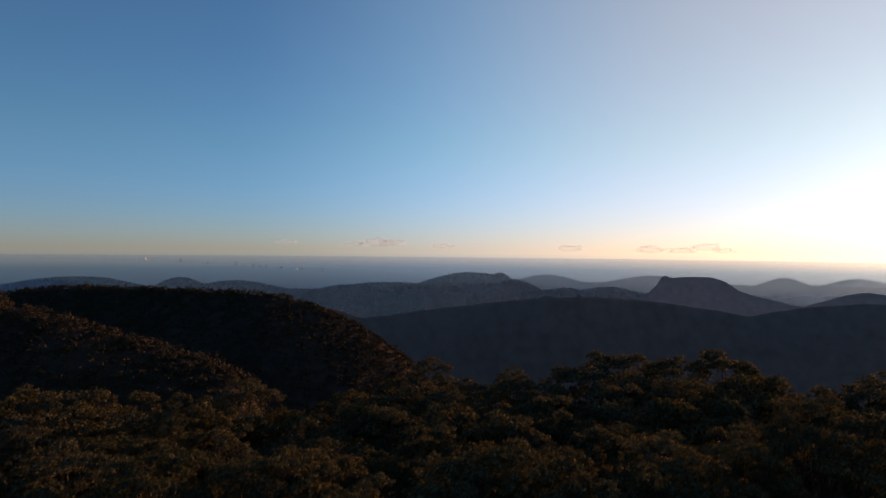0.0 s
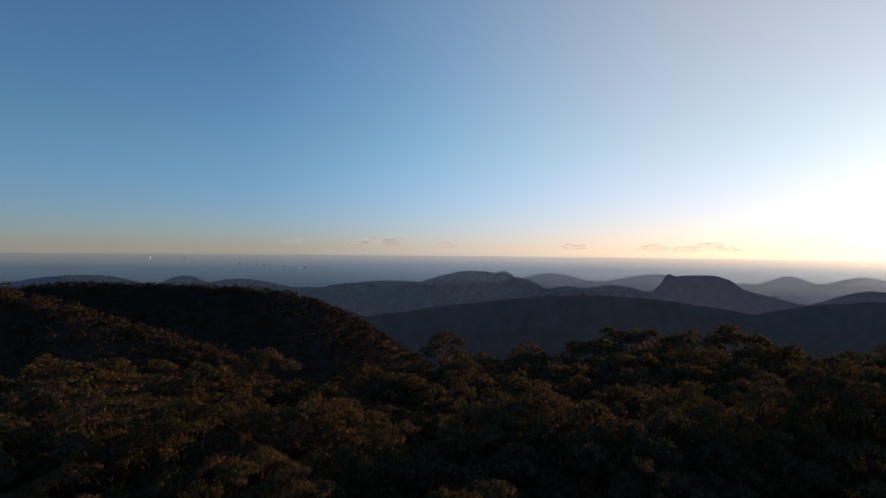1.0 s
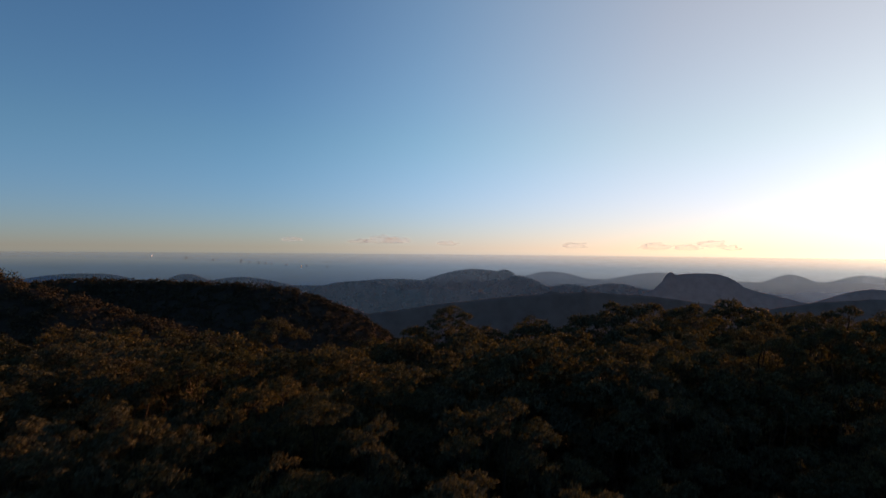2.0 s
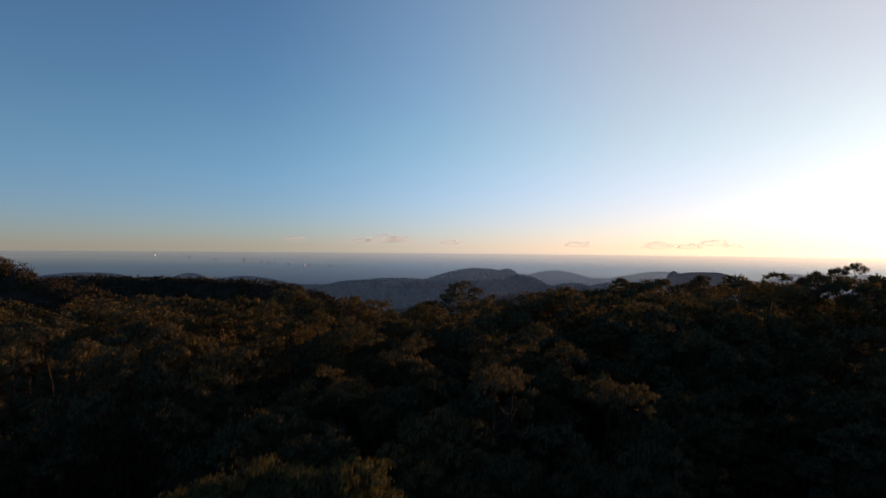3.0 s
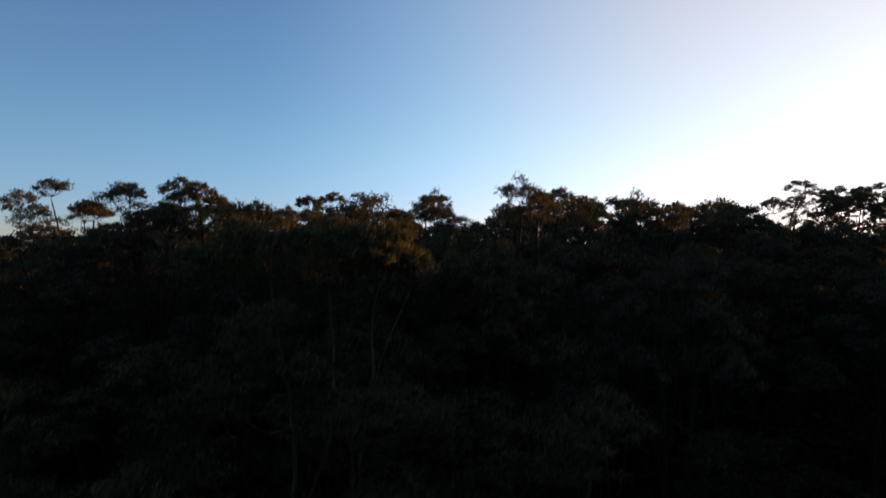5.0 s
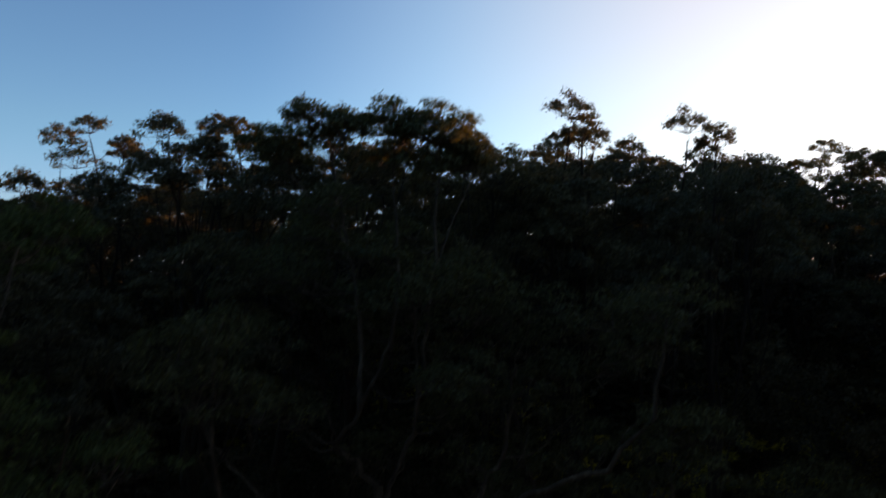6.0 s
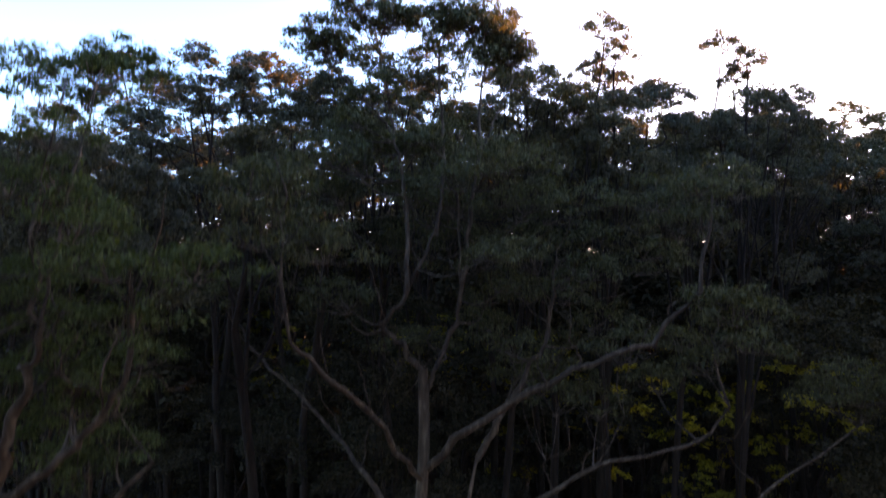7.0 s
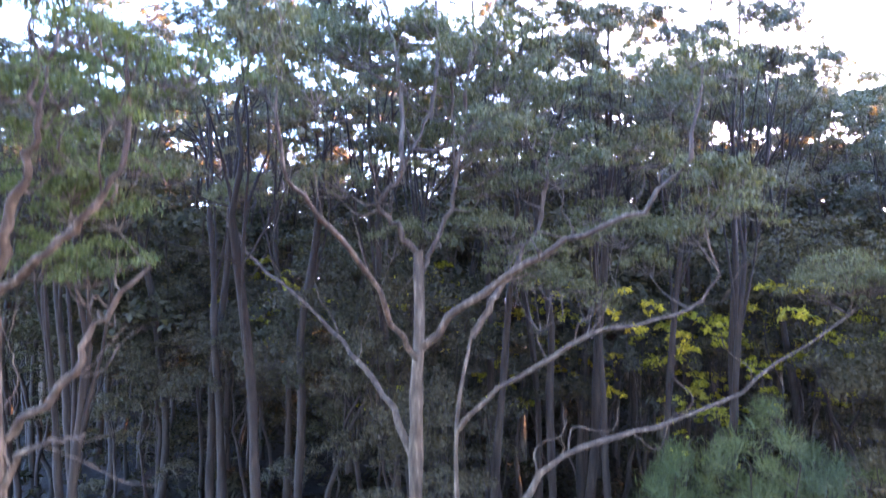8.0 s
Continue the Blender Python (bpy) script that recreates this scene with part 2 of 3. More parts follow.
def build_tree(name, seed, trunk, limbs, pads, pad_r, per, leaf, r0, leaf_mat, bark, sides=8, flat=0.75, droop=0.6, twig=0.03, part_twigs=False, shell=0.0, tufts=0, dome=0.68, small=0.34, owner=None):
    """A tree from its trunk's line, its limbs' lines and the pads that its twigs carry. limbs: (line, thickness at the fork, at the end)."""
    rng = np.random.default_rng(seed)
    tree = new(name)
    line = glide(trunk, 16)
    v, f = tube(line, r0, r0 * 0.55, sides, rng, 0.6)
    mesh_object("trunk", v, f, bark, tree)
    nodes, lines = [], []
    for pts, a, b in limbs:
        rings = 20 if part_twigs else 9
        ln = glide(pts, rings)
        ln[1:-1] += rng.standard_normal((rings - 2, 3)) * a * (0.5 if part_twigs else 0.35)
        lines.append([tube(ln, a, b, max(5, sides - 2), rng)])
        nodes += [(len(lines) - 1, p, a + (b - a) * i / (rings - 1)) for i, p in enumerate(ln) if i > rings // 3]
    P = np.array([q[1] for q in nodes])
    minute = []
    sprays, spray_r = tufts_on(pads, pad_r, tufts, rng, dome, small) if tufts else (pads, pad_r)
    for j, c in enumerate(pads):
        gap = np.linalg.norm(P - c, axis=1) + np.where(P[:, 2] > c[2] - 0.3, 3.0, 0.0)
        k, p, rad = nodes[int(np.argmin(gap))]
        d = c - p
        mid = p + d * 0.5 + np.array([0, 0, -0.12 * np.linalg.norm(d[:2])]) + rng.standard_normal(3) * 0.12
        pieces = [tube(glide([p, mid, c + np.array([0, 0, 0.1])], 6 if part_twigs else 4), min(rad * 0.7, twig * 1.6), twig * 0.4, 4 if part_twigs else 3, rng)]
        fine = minute if part_twigs else pieces
        for e in sprays[j * tufts:(j + 1) * tufts]:      # twigs fan out from the bough's end to its tufts
            fine.append(tube(np.array([p + d * 0.75, p + d * 0.75 + (e - p - d * 0.75) * np.array([0.6, 0.6, 0.4]), e]), twig * 0.55, twig * 0.2, 3, rng))
        lines[k].append(join([(q, np.asarray(w)) for q, w in pieces]))
    owner = owner or list(range(len(lines)))
    for i in sorted(set(owner)):      # a limb carries the boughs that fork from it, and their twigs
        pieces = sum((ln for ln, o in zip(lines, owner) if o == i), [])
        v, f = pieces[0] if part_twigs else join(pieces)
        limb = mesh_object("limb", v, f, bark, tree)
        if part_twigs:
            for v, f in pieces[1:]:
                mesh_object("twig", v, f, bark, limb)
    if minute:
        tagged(mesh_object("fine_twig", *join(minute), bark, tree), kind="stuff")
    v, f, nor = leaves(sprays, spray_r, per, leaf[0], leaf[1], rng, flat, droop, pads.mean(axis=0) - np.array([0, 0, 1.5]), shell)
    mesh_object("crown", v, f, leaf_mat, tree, normals=nor)
    tops[tree.name] = float(v[:, 2].max())
    return tree


def gum_tree(name, seed, H=25.0, R=4.2, depth=0.34, boughs=13, per=60, leaf=(0.17, 0.07), leaf_mat=None, bark=None, sides=8, pad=1.3, r0=None, droop=0.5, shell=0.3, tufts=13, sway=1.2, fork=(0.58, 0.70), forks=4):
    """A tall gum: a bare swaying trunk, rising limbs and an umbrella of domed pads. The base is at the origin."""
    rng = np.random.default_rng(seed)
    zf = H * rng.uniform(*fork) if H > 16 else H * 0.5
    lean, bow, turn = rng.uniform(-sway, sway, 2), rng.uniform(-0.35, 0.35, 2) * sway, rng.uniform(2.5, 5.0)
    trunk = [np.array([lean[k] * s ** 2 + bow[k] * math.sin(turn * s) + rng.normal(0, 0.08) * (s > 0) for k in (0, 1)] + [zf * s]) for s in np.linspace(0, 1, 7)]
    top = trunk[-1]
    r0 = r0 or H * 0.0085
    ends = []
    for i in range(boughs):
        a = i * 2.39996 + rng.uniform(-0.45, 0.45)
        q = math.sqrt((i + 0.5) / boughs) * rng.uniform(0.82, 1.12)
        z = H - 0.8 - H * depth * (0.5 * q ** 2.0 + 0.5 * rng.random() * rng.random() * (0.35 + 0.65 * q))
        ends.append(np.array([top[0] + R * q * math.cos(a), top[1] + R * q * math.sin(a) * rng.uniform(0.8, 1.0), z]))
    pads = np.array(ends)
    pr = pad * rng.uniform(0.65, 1.25, boughs)
    limbs, main, owner = [], [], []
    spine = glide(trunk, 21)
    for k, c in enumerate(ends):
        end = c - np.array([0, 0, 0.35 * pr[k]])
        if k < forks:         # a few limbs rise from the trunk
            start, a0 = spine[20 if k < 2 else int(20 * rng.uniform(0.72, 1.0))], r0 * (0.48 if k == 0 else rng.uniform(0.30, 0.42))
        else:                 # and fork into the boughs that carry the pads
            near = [(ln[int(len(ln) * u)], o) for o, ln in enumerate(main) for u in (0.35, 0.5, 0.62, 0.75)]
            start, o = min(near, key=lambda p: np.linalg.norm((p[0] - end)[:2]) + 2.0 * max(0.0, p[0][2] - end[2] + 1.2) + rng.uniform(0, 0.6))
            a0 = r0 * rng.uniform(0.13, 0.20)
        gap = end - start
        line = [start, start + gap * np.array([0.42, 0.42, 0.34]) + rng.normal(0, 0.22, 3), start + gap * np.array([0.76, 0.76, 0.70]) + rng.normal(0, 0.18, 3), end]
        owner.append(k if k < forks else o)
        if k < forks:
            main.append(glide(line, 20))
        limbs.append((line, a0, a0 * 0.3))
    return build_tree(name, seed + 1, trunk, limbs, pads, pr, per, leaf, r0, leaf_mat or LEAF, bark or BARK, sides, flat=0.85, droop=droop, twig=0.022, shell=shell, tufts=tufts, owner=owner)


# ---------------------------------------------------------------- ground, hills, sea
EDGE = 90.0       # the plateau's rim, beyond which the ground drops into the valley


def ground_height(x, y):
    """The wooded plateau, its rim, the valley floor and the plain that climbs to the skyline."""
    d = np.hypot(x, y)
    ang = np.arctan2(x, np.maximum(y, 1e-3))
    lumps = 0.5 * np.sin(x * 0.11 + 1.3) * np.cos(y * 0.09) + 0.25 * np.sin(x * 0.31) * np.sin(y * 0.27 + 2)
    drop = np.clip((d - EDGE) / 480.0, 0, 1)
    z = -3.0 + lumps - 480.0 * drop ** 1.25 * (y > -40) * np.clip((y + 40) / 80, 0, 1)
    far = np.clip((d - 3350) / 1600, 0, 1)
    level = -480 + 476 * far ** 0.50 - 6.5 * (ang * 57.3 / 37)
    return np.where(d > 2600, np.where(y > 0, level, -480), z)


def ground_sheet():
    rad = np.concatenate([np.linspace(0.02, 100, 60), np.geomspace(104, 4950, 120)])
    ang = np.linspace(-np.pi, np.pi, 361)[:-1]
    A, Rr = np.meshgrid(ang, rad)
    x, y = Rr * np.sin(A), Rr * np.cos(A)
    z = ground_height(x, y)
    v = np.stack([x, y, z], -1).reshape(-1, 3)
    idx = np.arange(v.shape[0]).reshape(A.shape)
    nx = np.roll(idx, -1, axis=1)
    f = np.stack([idx[:-1], idx[1:], nx[1:], nx[:-1]], -1).reshape(-1, 4)
    f = f[:, ::-1]
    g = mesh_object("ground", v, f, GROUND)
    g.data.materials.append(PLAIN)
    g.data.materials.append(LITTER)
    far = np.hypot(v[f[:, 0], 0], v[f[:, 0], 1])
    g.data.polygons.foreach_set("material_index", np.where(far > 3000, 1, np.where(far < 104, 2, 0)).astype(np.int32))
    return tagged(g, "forest floor and hazy coastal plain reaching the skyline", "ground", kind="structure")


# blue airlight is put into the plain's base colour
PLAIN = rough_material("hazed_coastal_plain", [(0.3, (0.018, 0.085, 0.175)), (0.55, (0.026, 0.112, 0.22)), (0.8, (0.042, 0.146, 0.26))], 0.006, 9.0, 0.95, big=0.0015, clear=0.22)


def haze_alpha(mat, near, far, a, b):
    """Haze put into the alpha: farther ground lets more bright air show through."""
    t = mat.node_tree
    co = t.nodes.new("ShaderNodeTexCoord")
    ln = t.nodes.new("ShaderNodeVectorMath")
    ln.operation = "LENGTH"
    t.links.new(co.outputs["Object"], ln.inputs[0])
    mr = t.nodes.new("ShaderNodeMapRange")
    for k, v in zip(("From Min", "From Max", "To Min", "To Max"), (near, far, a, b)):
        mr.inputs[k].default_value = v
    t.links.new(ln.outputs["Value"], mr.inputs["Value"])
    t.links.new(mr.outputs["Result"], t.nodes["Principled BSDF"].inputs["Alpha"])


haze_alpha(PLAIN, 3800, 4940, 0.80, 0.09)
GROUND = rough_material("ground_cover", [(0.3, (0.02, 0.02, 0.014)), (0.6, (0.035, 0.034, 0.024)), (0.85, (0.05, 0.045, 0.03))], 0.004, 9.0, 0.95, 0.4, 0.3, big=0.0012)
# the valley floor's alpha falls into the same painted haze
haze_alpha(GROUND, 1400, 2600, 1.0, 0.2)


def fractal(x, y, seed):
    n = 0
    for k in range(5):
        s = 2.03 ** k
        n = n + np.sin(x * s + seed * 1.7 + 1.3 * np.sin(y * s * 0.8 + k)) * np.cos(y * s * 0.9 + seed + 1.1 * np.sin(x * s * 0.7 + 2 * k)) / s ** 0.95
    return n


def ridge(name, d, base, hills, mat, label, lo=-1.0, hi=1.0, rough=3.0, deep=0.06, n=420, foot=-0.20):
    """A range across the view at the distance d. hills: bearing, crest and half-width, all as shares of d, and how flat the top is."""
    b = np.linspace(lo, hi, n)
    crest = np.full(n, base)
    for c, top, w, flat in hills:
        crest = np.maximum(crest, base + (top - base) * np.exp(-np.abs((b - c) / w) ** flat)) * 0.75 + 0.25 * np.logaddexp(crest * 200, (base + (top - base) * np.exp(-np.abs((b - c) / w) ** flat)) * 200) / 200
    rows, cols = 46, n
    s = np.linspace(-1, 1, rows)
    B, S = np.meshgrid(b, s)
    Y = d * (1 + deep * S + 0.035 * np.sin(B * 9 + d))
    X = B * d * (1 + 0.4 * deep * S)
    zc = 39 + crest[None] * d
    foot = 39 + min(base, foot) * d * 1.05
    prof = (1 - np.abs(S) ** 1.25)
    ends = np.clip((b - lo) / 0.12, 0, 1) * np.clip((hi - b) / 0.12, 0, 1)
    Z = foot + (zc - foot) * prof * (ends * ends * (3 - 2 * ends))[None]
    wave = fractal(X / d * 26, Y / d * 26, d * 0.01)
    Z += wave * d * 0.006 * (1 - prof) * 1.6 + wave * d * 0.0006
    Z += rough * fractal(X / 70.0, Y / 70.0, 3.0) * 0.35
    v = np.stack([X, Y, Z], -1).reshape(-1, 3)
    idx = np.arange(rows * cols).reshape(rows, cols)
    f = np.stack([idx[:-1, :-1], idx[:-1, 1:], idx[1:, 1:], idx[1:, :-1]], -1).reshape(-1, 4)
    return tagged(mesh_object(name, v, f, mat), label, "hill", kind="structure")


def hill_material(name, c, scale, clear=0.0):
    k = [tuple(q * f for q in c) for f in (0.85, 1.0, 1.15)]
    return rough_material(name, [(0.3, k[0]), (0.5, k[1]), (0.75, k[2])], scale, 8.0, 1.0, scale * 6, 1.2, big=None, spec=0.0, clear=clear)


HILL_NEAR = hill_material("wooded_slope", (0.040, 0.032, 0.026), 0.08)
# distance haze put into the colour: lifted tones, and alpha for the last two
HILL_MID = hill_material("hazed_wooded_ridge", (0.185, 0.122, 0.102), 0.03)
HILL_TABLE = hill_material("hazed_table_hill_woods", (0.31, 0.212, 0.182), 0.03)
HILL_FAR = hill_material("hazed_blue_hills", (0.24, 0.215, 0.20), 0.02, 0.40)
HILL_LAST = hill_material("hazed_pale_hills", (0.32, 0.31, 0.31), 0.02, 0.62)
FAR_LEAF = leaf_material("far_gum_leaves", (0.034, 0.029, 0.020), (0.046, 0.038, 0.025), (0.060, 0.048, 0.032), 0.05)

ground_sheet()
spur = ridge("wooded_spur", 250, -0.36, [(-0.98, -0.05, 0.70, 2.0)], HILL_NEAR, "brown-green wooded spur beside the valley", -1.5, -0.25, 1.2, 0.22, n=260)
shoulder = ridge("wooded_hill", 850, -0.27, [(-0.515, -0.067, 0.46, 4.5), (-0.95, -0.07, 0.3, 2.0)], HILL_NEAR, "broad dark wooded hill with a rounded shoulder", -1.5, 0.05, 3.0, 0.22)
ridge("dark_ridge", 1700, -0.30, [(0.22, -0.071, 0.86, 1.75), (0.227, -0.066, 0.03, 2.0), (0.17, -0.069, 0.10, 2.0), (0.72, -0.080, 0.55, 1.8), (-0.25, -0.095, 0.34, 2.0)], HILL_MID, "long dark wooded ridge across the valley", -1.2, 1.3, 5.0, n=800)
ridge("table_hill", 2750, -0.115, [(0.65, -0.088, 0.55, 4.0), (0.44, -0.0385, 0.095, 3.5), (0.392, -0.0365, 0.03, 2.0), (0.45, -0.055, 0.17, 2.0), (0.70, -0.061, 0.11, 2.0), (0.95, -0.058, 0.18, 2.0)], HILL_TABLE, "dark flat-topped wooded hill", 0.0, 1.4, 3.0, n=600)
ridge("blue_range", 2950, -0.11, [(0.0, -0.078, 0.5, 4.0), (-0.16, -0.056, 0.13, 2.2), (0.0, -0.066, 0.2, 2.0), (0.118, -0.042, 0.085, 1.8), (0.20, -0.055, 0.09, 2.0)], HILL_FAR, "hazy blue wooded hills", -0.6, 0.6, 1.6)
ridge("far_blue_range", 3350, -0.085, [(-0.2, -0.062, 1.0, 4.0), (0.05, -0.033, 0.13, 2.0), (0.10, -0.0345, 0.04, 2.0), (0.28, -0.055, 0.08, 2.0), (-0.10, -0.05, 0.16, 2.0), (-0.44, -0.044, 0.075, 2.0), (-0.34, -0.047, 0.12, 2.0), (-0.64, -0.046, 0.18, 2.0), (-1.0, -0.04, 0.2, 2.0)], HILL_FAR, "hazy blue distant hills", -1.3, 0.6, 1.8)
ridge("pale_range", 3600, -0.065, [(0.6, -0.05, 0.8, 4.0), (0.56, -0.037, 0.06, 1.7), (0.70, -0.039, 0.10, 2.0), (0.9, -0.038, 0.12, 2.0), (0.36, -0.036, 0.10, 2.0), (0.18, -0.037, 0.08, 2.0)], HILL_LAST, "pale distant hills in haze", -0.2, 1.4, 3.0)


def woods(hill, count, size, lumps, per, leaf, seed, label):
    """Crowns beyond counting on a hillside: lumps of coarse foliage joined into one."""
    rng = np.random.default_rng(seed)
    co = np.empty(len(hill.data.vertices) * 3, dtype=np.float32)
    hill.data.vertices.foreach_get("co", co)
    co = co.reshape(46, -1, 3)
    co = co[2:30]
    i, j = rng.integers(0, co.shape[0] - 1, count), rng.integers(0, co.shape[1] - 1, count)
    a, b = rng.random((2, count, 1))
    p = co[i, j] * (1 - a) * (1 - b) + co[i + 1, j] * a * (1 - b) + co[i, j + 1] * (1 - a) * b + co[i + 1, j + 1] * a * b
    s = size * rng.uniform(0.7, 1.3, count)
    c = np.repeat(p, lumps, axis=0) + rng.standard_normal((count * lumps, 3)) * np.repeat(s, lumps)[:, None] * np.array([0.42, 0.42, 0.2])
    c[:, 2] += np.repeat(s, lumps) * 0.4
    r = np.repeat(s, lumps) * 0.46
    v, f, nor = leaves(c, r * 1.05, per, leaf, leaf * 0.75, rng, 0.85, 0.1, lie=0.95)
    return tagged(mesh_object("far_woods", v, f, FAR_LEAF, normals=nor), label, "woods", kind="stuff")


woods(spur, 4200, 3.8, 3, 22, 0.7, 61, "brown-green tree crowns covering the spur")
woods(shoulder, 15000, 6.6, 2, 11, 2.0, 62, "dark tree crowns covering the rounded hill")


def sea():
    m, t, out = material("hazed_sea_water")
    p = t.nodes.new("ShaderNodeBsdfPrincipled")
    # morning haze is put into the pale colour and the low alpha
    p.inputs["Base Color"].default_value = (0.46, 0.51, 0.52, 1)
    p.inputs["Roughness"].default_value = 0.25
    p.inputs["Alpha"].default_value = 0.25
    t.links.new(p.outputs["BSDF"], out.inputs["Surface"])
    ang = np.radians(np.linspace(-75, 75, 301))
    rad = np.linspace(0, 1, 14)
    A, S = np.meshgrid(ang, rad)
    shore = 4480 - 330 * np.clip((A + 0.15) / 0.6, -0.9, 1) + 14 * np.sin(A * 21) + 8 * np.sin(A * 53 + 1)
    Rr = shore + (4945 - shore) * S
    x, y = Rr * np.sin(A), Rr * np.cos(A)
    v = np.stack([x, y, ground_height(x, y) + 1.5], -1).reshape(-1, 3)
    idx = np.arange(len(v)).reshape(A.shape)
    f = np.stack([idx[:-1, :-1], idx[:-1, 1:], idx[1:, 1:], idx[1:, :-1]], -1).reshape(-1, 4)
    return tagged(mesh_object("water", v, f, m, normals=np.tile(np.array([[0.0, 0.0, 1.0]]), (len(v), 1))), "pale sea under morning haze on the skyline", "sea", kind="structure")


sea()


def tower(bearing, d, wide, tall, mat, label):
    """A city block on the plain: a shaft with a set-back top and a plant room."""
    x, y = bearing * d, d
    z = float(ground_height(np.array(x), np.array(y)))
    ob = new("tower_block")
    ob.location = (x, y, z)
    for name, w, h0, h1 in (("shaft", wide, -4, tall * 0.86), ("upper_stage", wide * 0.8, tall * 0.86, tall), ("plant_room", wide * 0.35, tall, tall * 1.1)):
        bm = bmesh.new()
        bmesh.ops.create_cube(bm, size=1, matrix=Matrix.Translation((0, 0, (h0 + h1) / 2)) @ Matrix.Diagonal((w, w, h1 - h0, 1)))
        bmesh.ops.bevel(bm, geom=bm.edges[:], offset=0.4, segments=1, affect="EDGES")
        me = bpy.data.meshes.new(name)
        bm.to_mesh(me)
        bm.free()
        me.materials.append(mat)
        new(name, me).parent = ob
    return tagged(ob, label, "building", group="towers of the far city")


# haze put into the concrete's bluish tone and half-clear alpha
GREY_BLOCK = rough_material("hazy_concrete", [(0.3, (0.24, 0.28, 0.33)), (0.7, (0.30, 0.34, 0.39))], 0.2, 3.0, 0.9, clear=0.5)
# the sun's glint on two far towers, put into a white colour
GLINT_BLOCK = rough_material("glint_white", [(0.3, (0.78, 0.78, 0.76)), (0.7, (0.85, 0.85, 0.84))], 0.2, 3.0, 0.4)
for b, w, h in [(-0.446, 14, 26), (-0.352, 16, 38), (-0.338, 12, 20), (-0.322, 14, 28), (-0.31, 18, 18), (-0.300, 12, 22), (-0.275, 26, 14), (-0.205, 14, 22), (-0.40, 20, 12), (-0.24, 16, 16)]:
    tower(b, 4280, w * 0.6, h * 0.6, GREY_BLOCK, "grey tower block in the far coastal city")
for b, w, h in [(-0.506, 15, 22), (-0.249, 15, 22)]:
    tower(b, 4240, w * 0.55, h * 0.55, GLINT_BLOCK, "tower block in the far coastal city, sun glint painted white")


def cumulus(bearing, d, height, wide, seed):
    """A small ragged cloud low over the sea, thin enough to see through."""
    r = random.Random(seed)
    bm = bmesh.new()
    bmesh.ops.create_icosphere(bm, subdivisions=4, radius=0.5)
    shift = Vector((r.uniform(0, 50), 0, 0))
    for v in bm.verts:
        n = v.co.normalized()
        puff = 1 + 0.5 * noise.noise(n * 1.7 + shift) + 0.45 * noise.noise(n * 4.1 + shift) + 0.2 * noise.noise(n * 9.0 + shift)
        v.co = Vector((v.co.x * wide, v.co.y * wide * 0.4, v.co.z * wide * (0.32 if v.co.z > 0 else 0.12))) * puff
    me = bpy.data.meshes.new("cloud")
    bm.to_mesh(me)
    bm.free()
    me.polygons.foreach_set("use_smooth", np.full(len(me.polygons), True))
    me.materials.append(CLOUD)
    ob = new("cloud", me)
    ob.location = (bearing * d, d, height)
    return tagged(ob, "small ragged cloud low over the sea", "cloud", group="low clouds", kind="structure")


def cloud_material():
    m, t, out = material("cloud_vapour")
    dif = t.nodes.new("ShaderNodeBsdfDiffuse")
    dif.inputs["Color"].default_value = (0.6, 0.6, 0.6, 1)
    tra = t.nodes.new("ShaderNodeBsdfTransparent")
    mix = t.nodes.new("ShaderNodeMixShader")
    glow = t.nodes.new("ShaderNodeBsdfTranslucent")
    glow.inputs["Color"].default_value = (0.35, 0.35, 0.35, 1)
    body = t.nodes.new("ShaderNodeAddShader")
    t.links.new(dif.outputs["BSDF"], body.inputs[0])
    t.links.new(glow.outputs["BSDF"], body.inputs[1])
    mix.inputs["Fac"].default_value = 0.09
    t.links.new(tra.outputs["BSDF"], mix.inputs[1])
    t.links.new(body.outputs["Shader"], mix.inputs[2])
    t.links.new(mix.outputs["Shader"], out.inputs["Surface"])
    return m


CLOUD = cloud_material()
for i, (b, e, w) in enumerate([(-0.15, 0.010, 150), (-0.112, 0.012, 260), (-0.088, 0.012, 200), (-0.265, 0.012, 150), (0.0, 0.009, 150), (0.215, 0.008, 190), (0.352, 0.008, 230), (0.405, 0.007, 200), (0.447, 0.013, 240), (0.48, 0.008, 170)]):
    cumulus(b, 4800, 39 + 4800 * (e - 0.0075 * b), w, 90 + i)

# ---------------------------------------------------------------- the wood
FLOOR = -3.0
near_kinds = [gum_tree("gum_tree", 11 + 7 * i, H=24 + (i % 3), R=r, depth=dp, boughs=nb, per=84, leaf=(0.13, 0.052), bark=BARK_DARK, pad=pd, shell=0.4, fork=(0.60, 0.72))
              for i, (r, dp, nb, pd) in enumerate([(3.7, 0.28, 13, 0.95), (4.2, 0.30, 16, 0.95), (3.0, 0.36, 11, 0.85), (4.0, 0.22, 15, 1.0), (4.5, 0.28, 18, 0.95), (3.3, 0.38, 13, 0.9)])]
far_kinds = [gum_tree("gum_tree", 211 + 7 * i, H=24 + (i % 3), R=r, depth=dp, boughs=nb, per=40, leaf=(0.20, 0.095), bark=(BARK, BARK_DARK)[i % 2], sides=6, pad=pd, droop=0.6, shell=0.7, tufts=12, forks=4)
             for i, (r, dp, nb, pd) in enumerate([(3.8, 0.28, 17, 1.05), (4.5, 0.30, 21, 1.05), (3.2, 0.36, 14, 1.0), (4.1, 0.26, 18, 1.1), (4.7, 0.28, 22, 1.05)])]
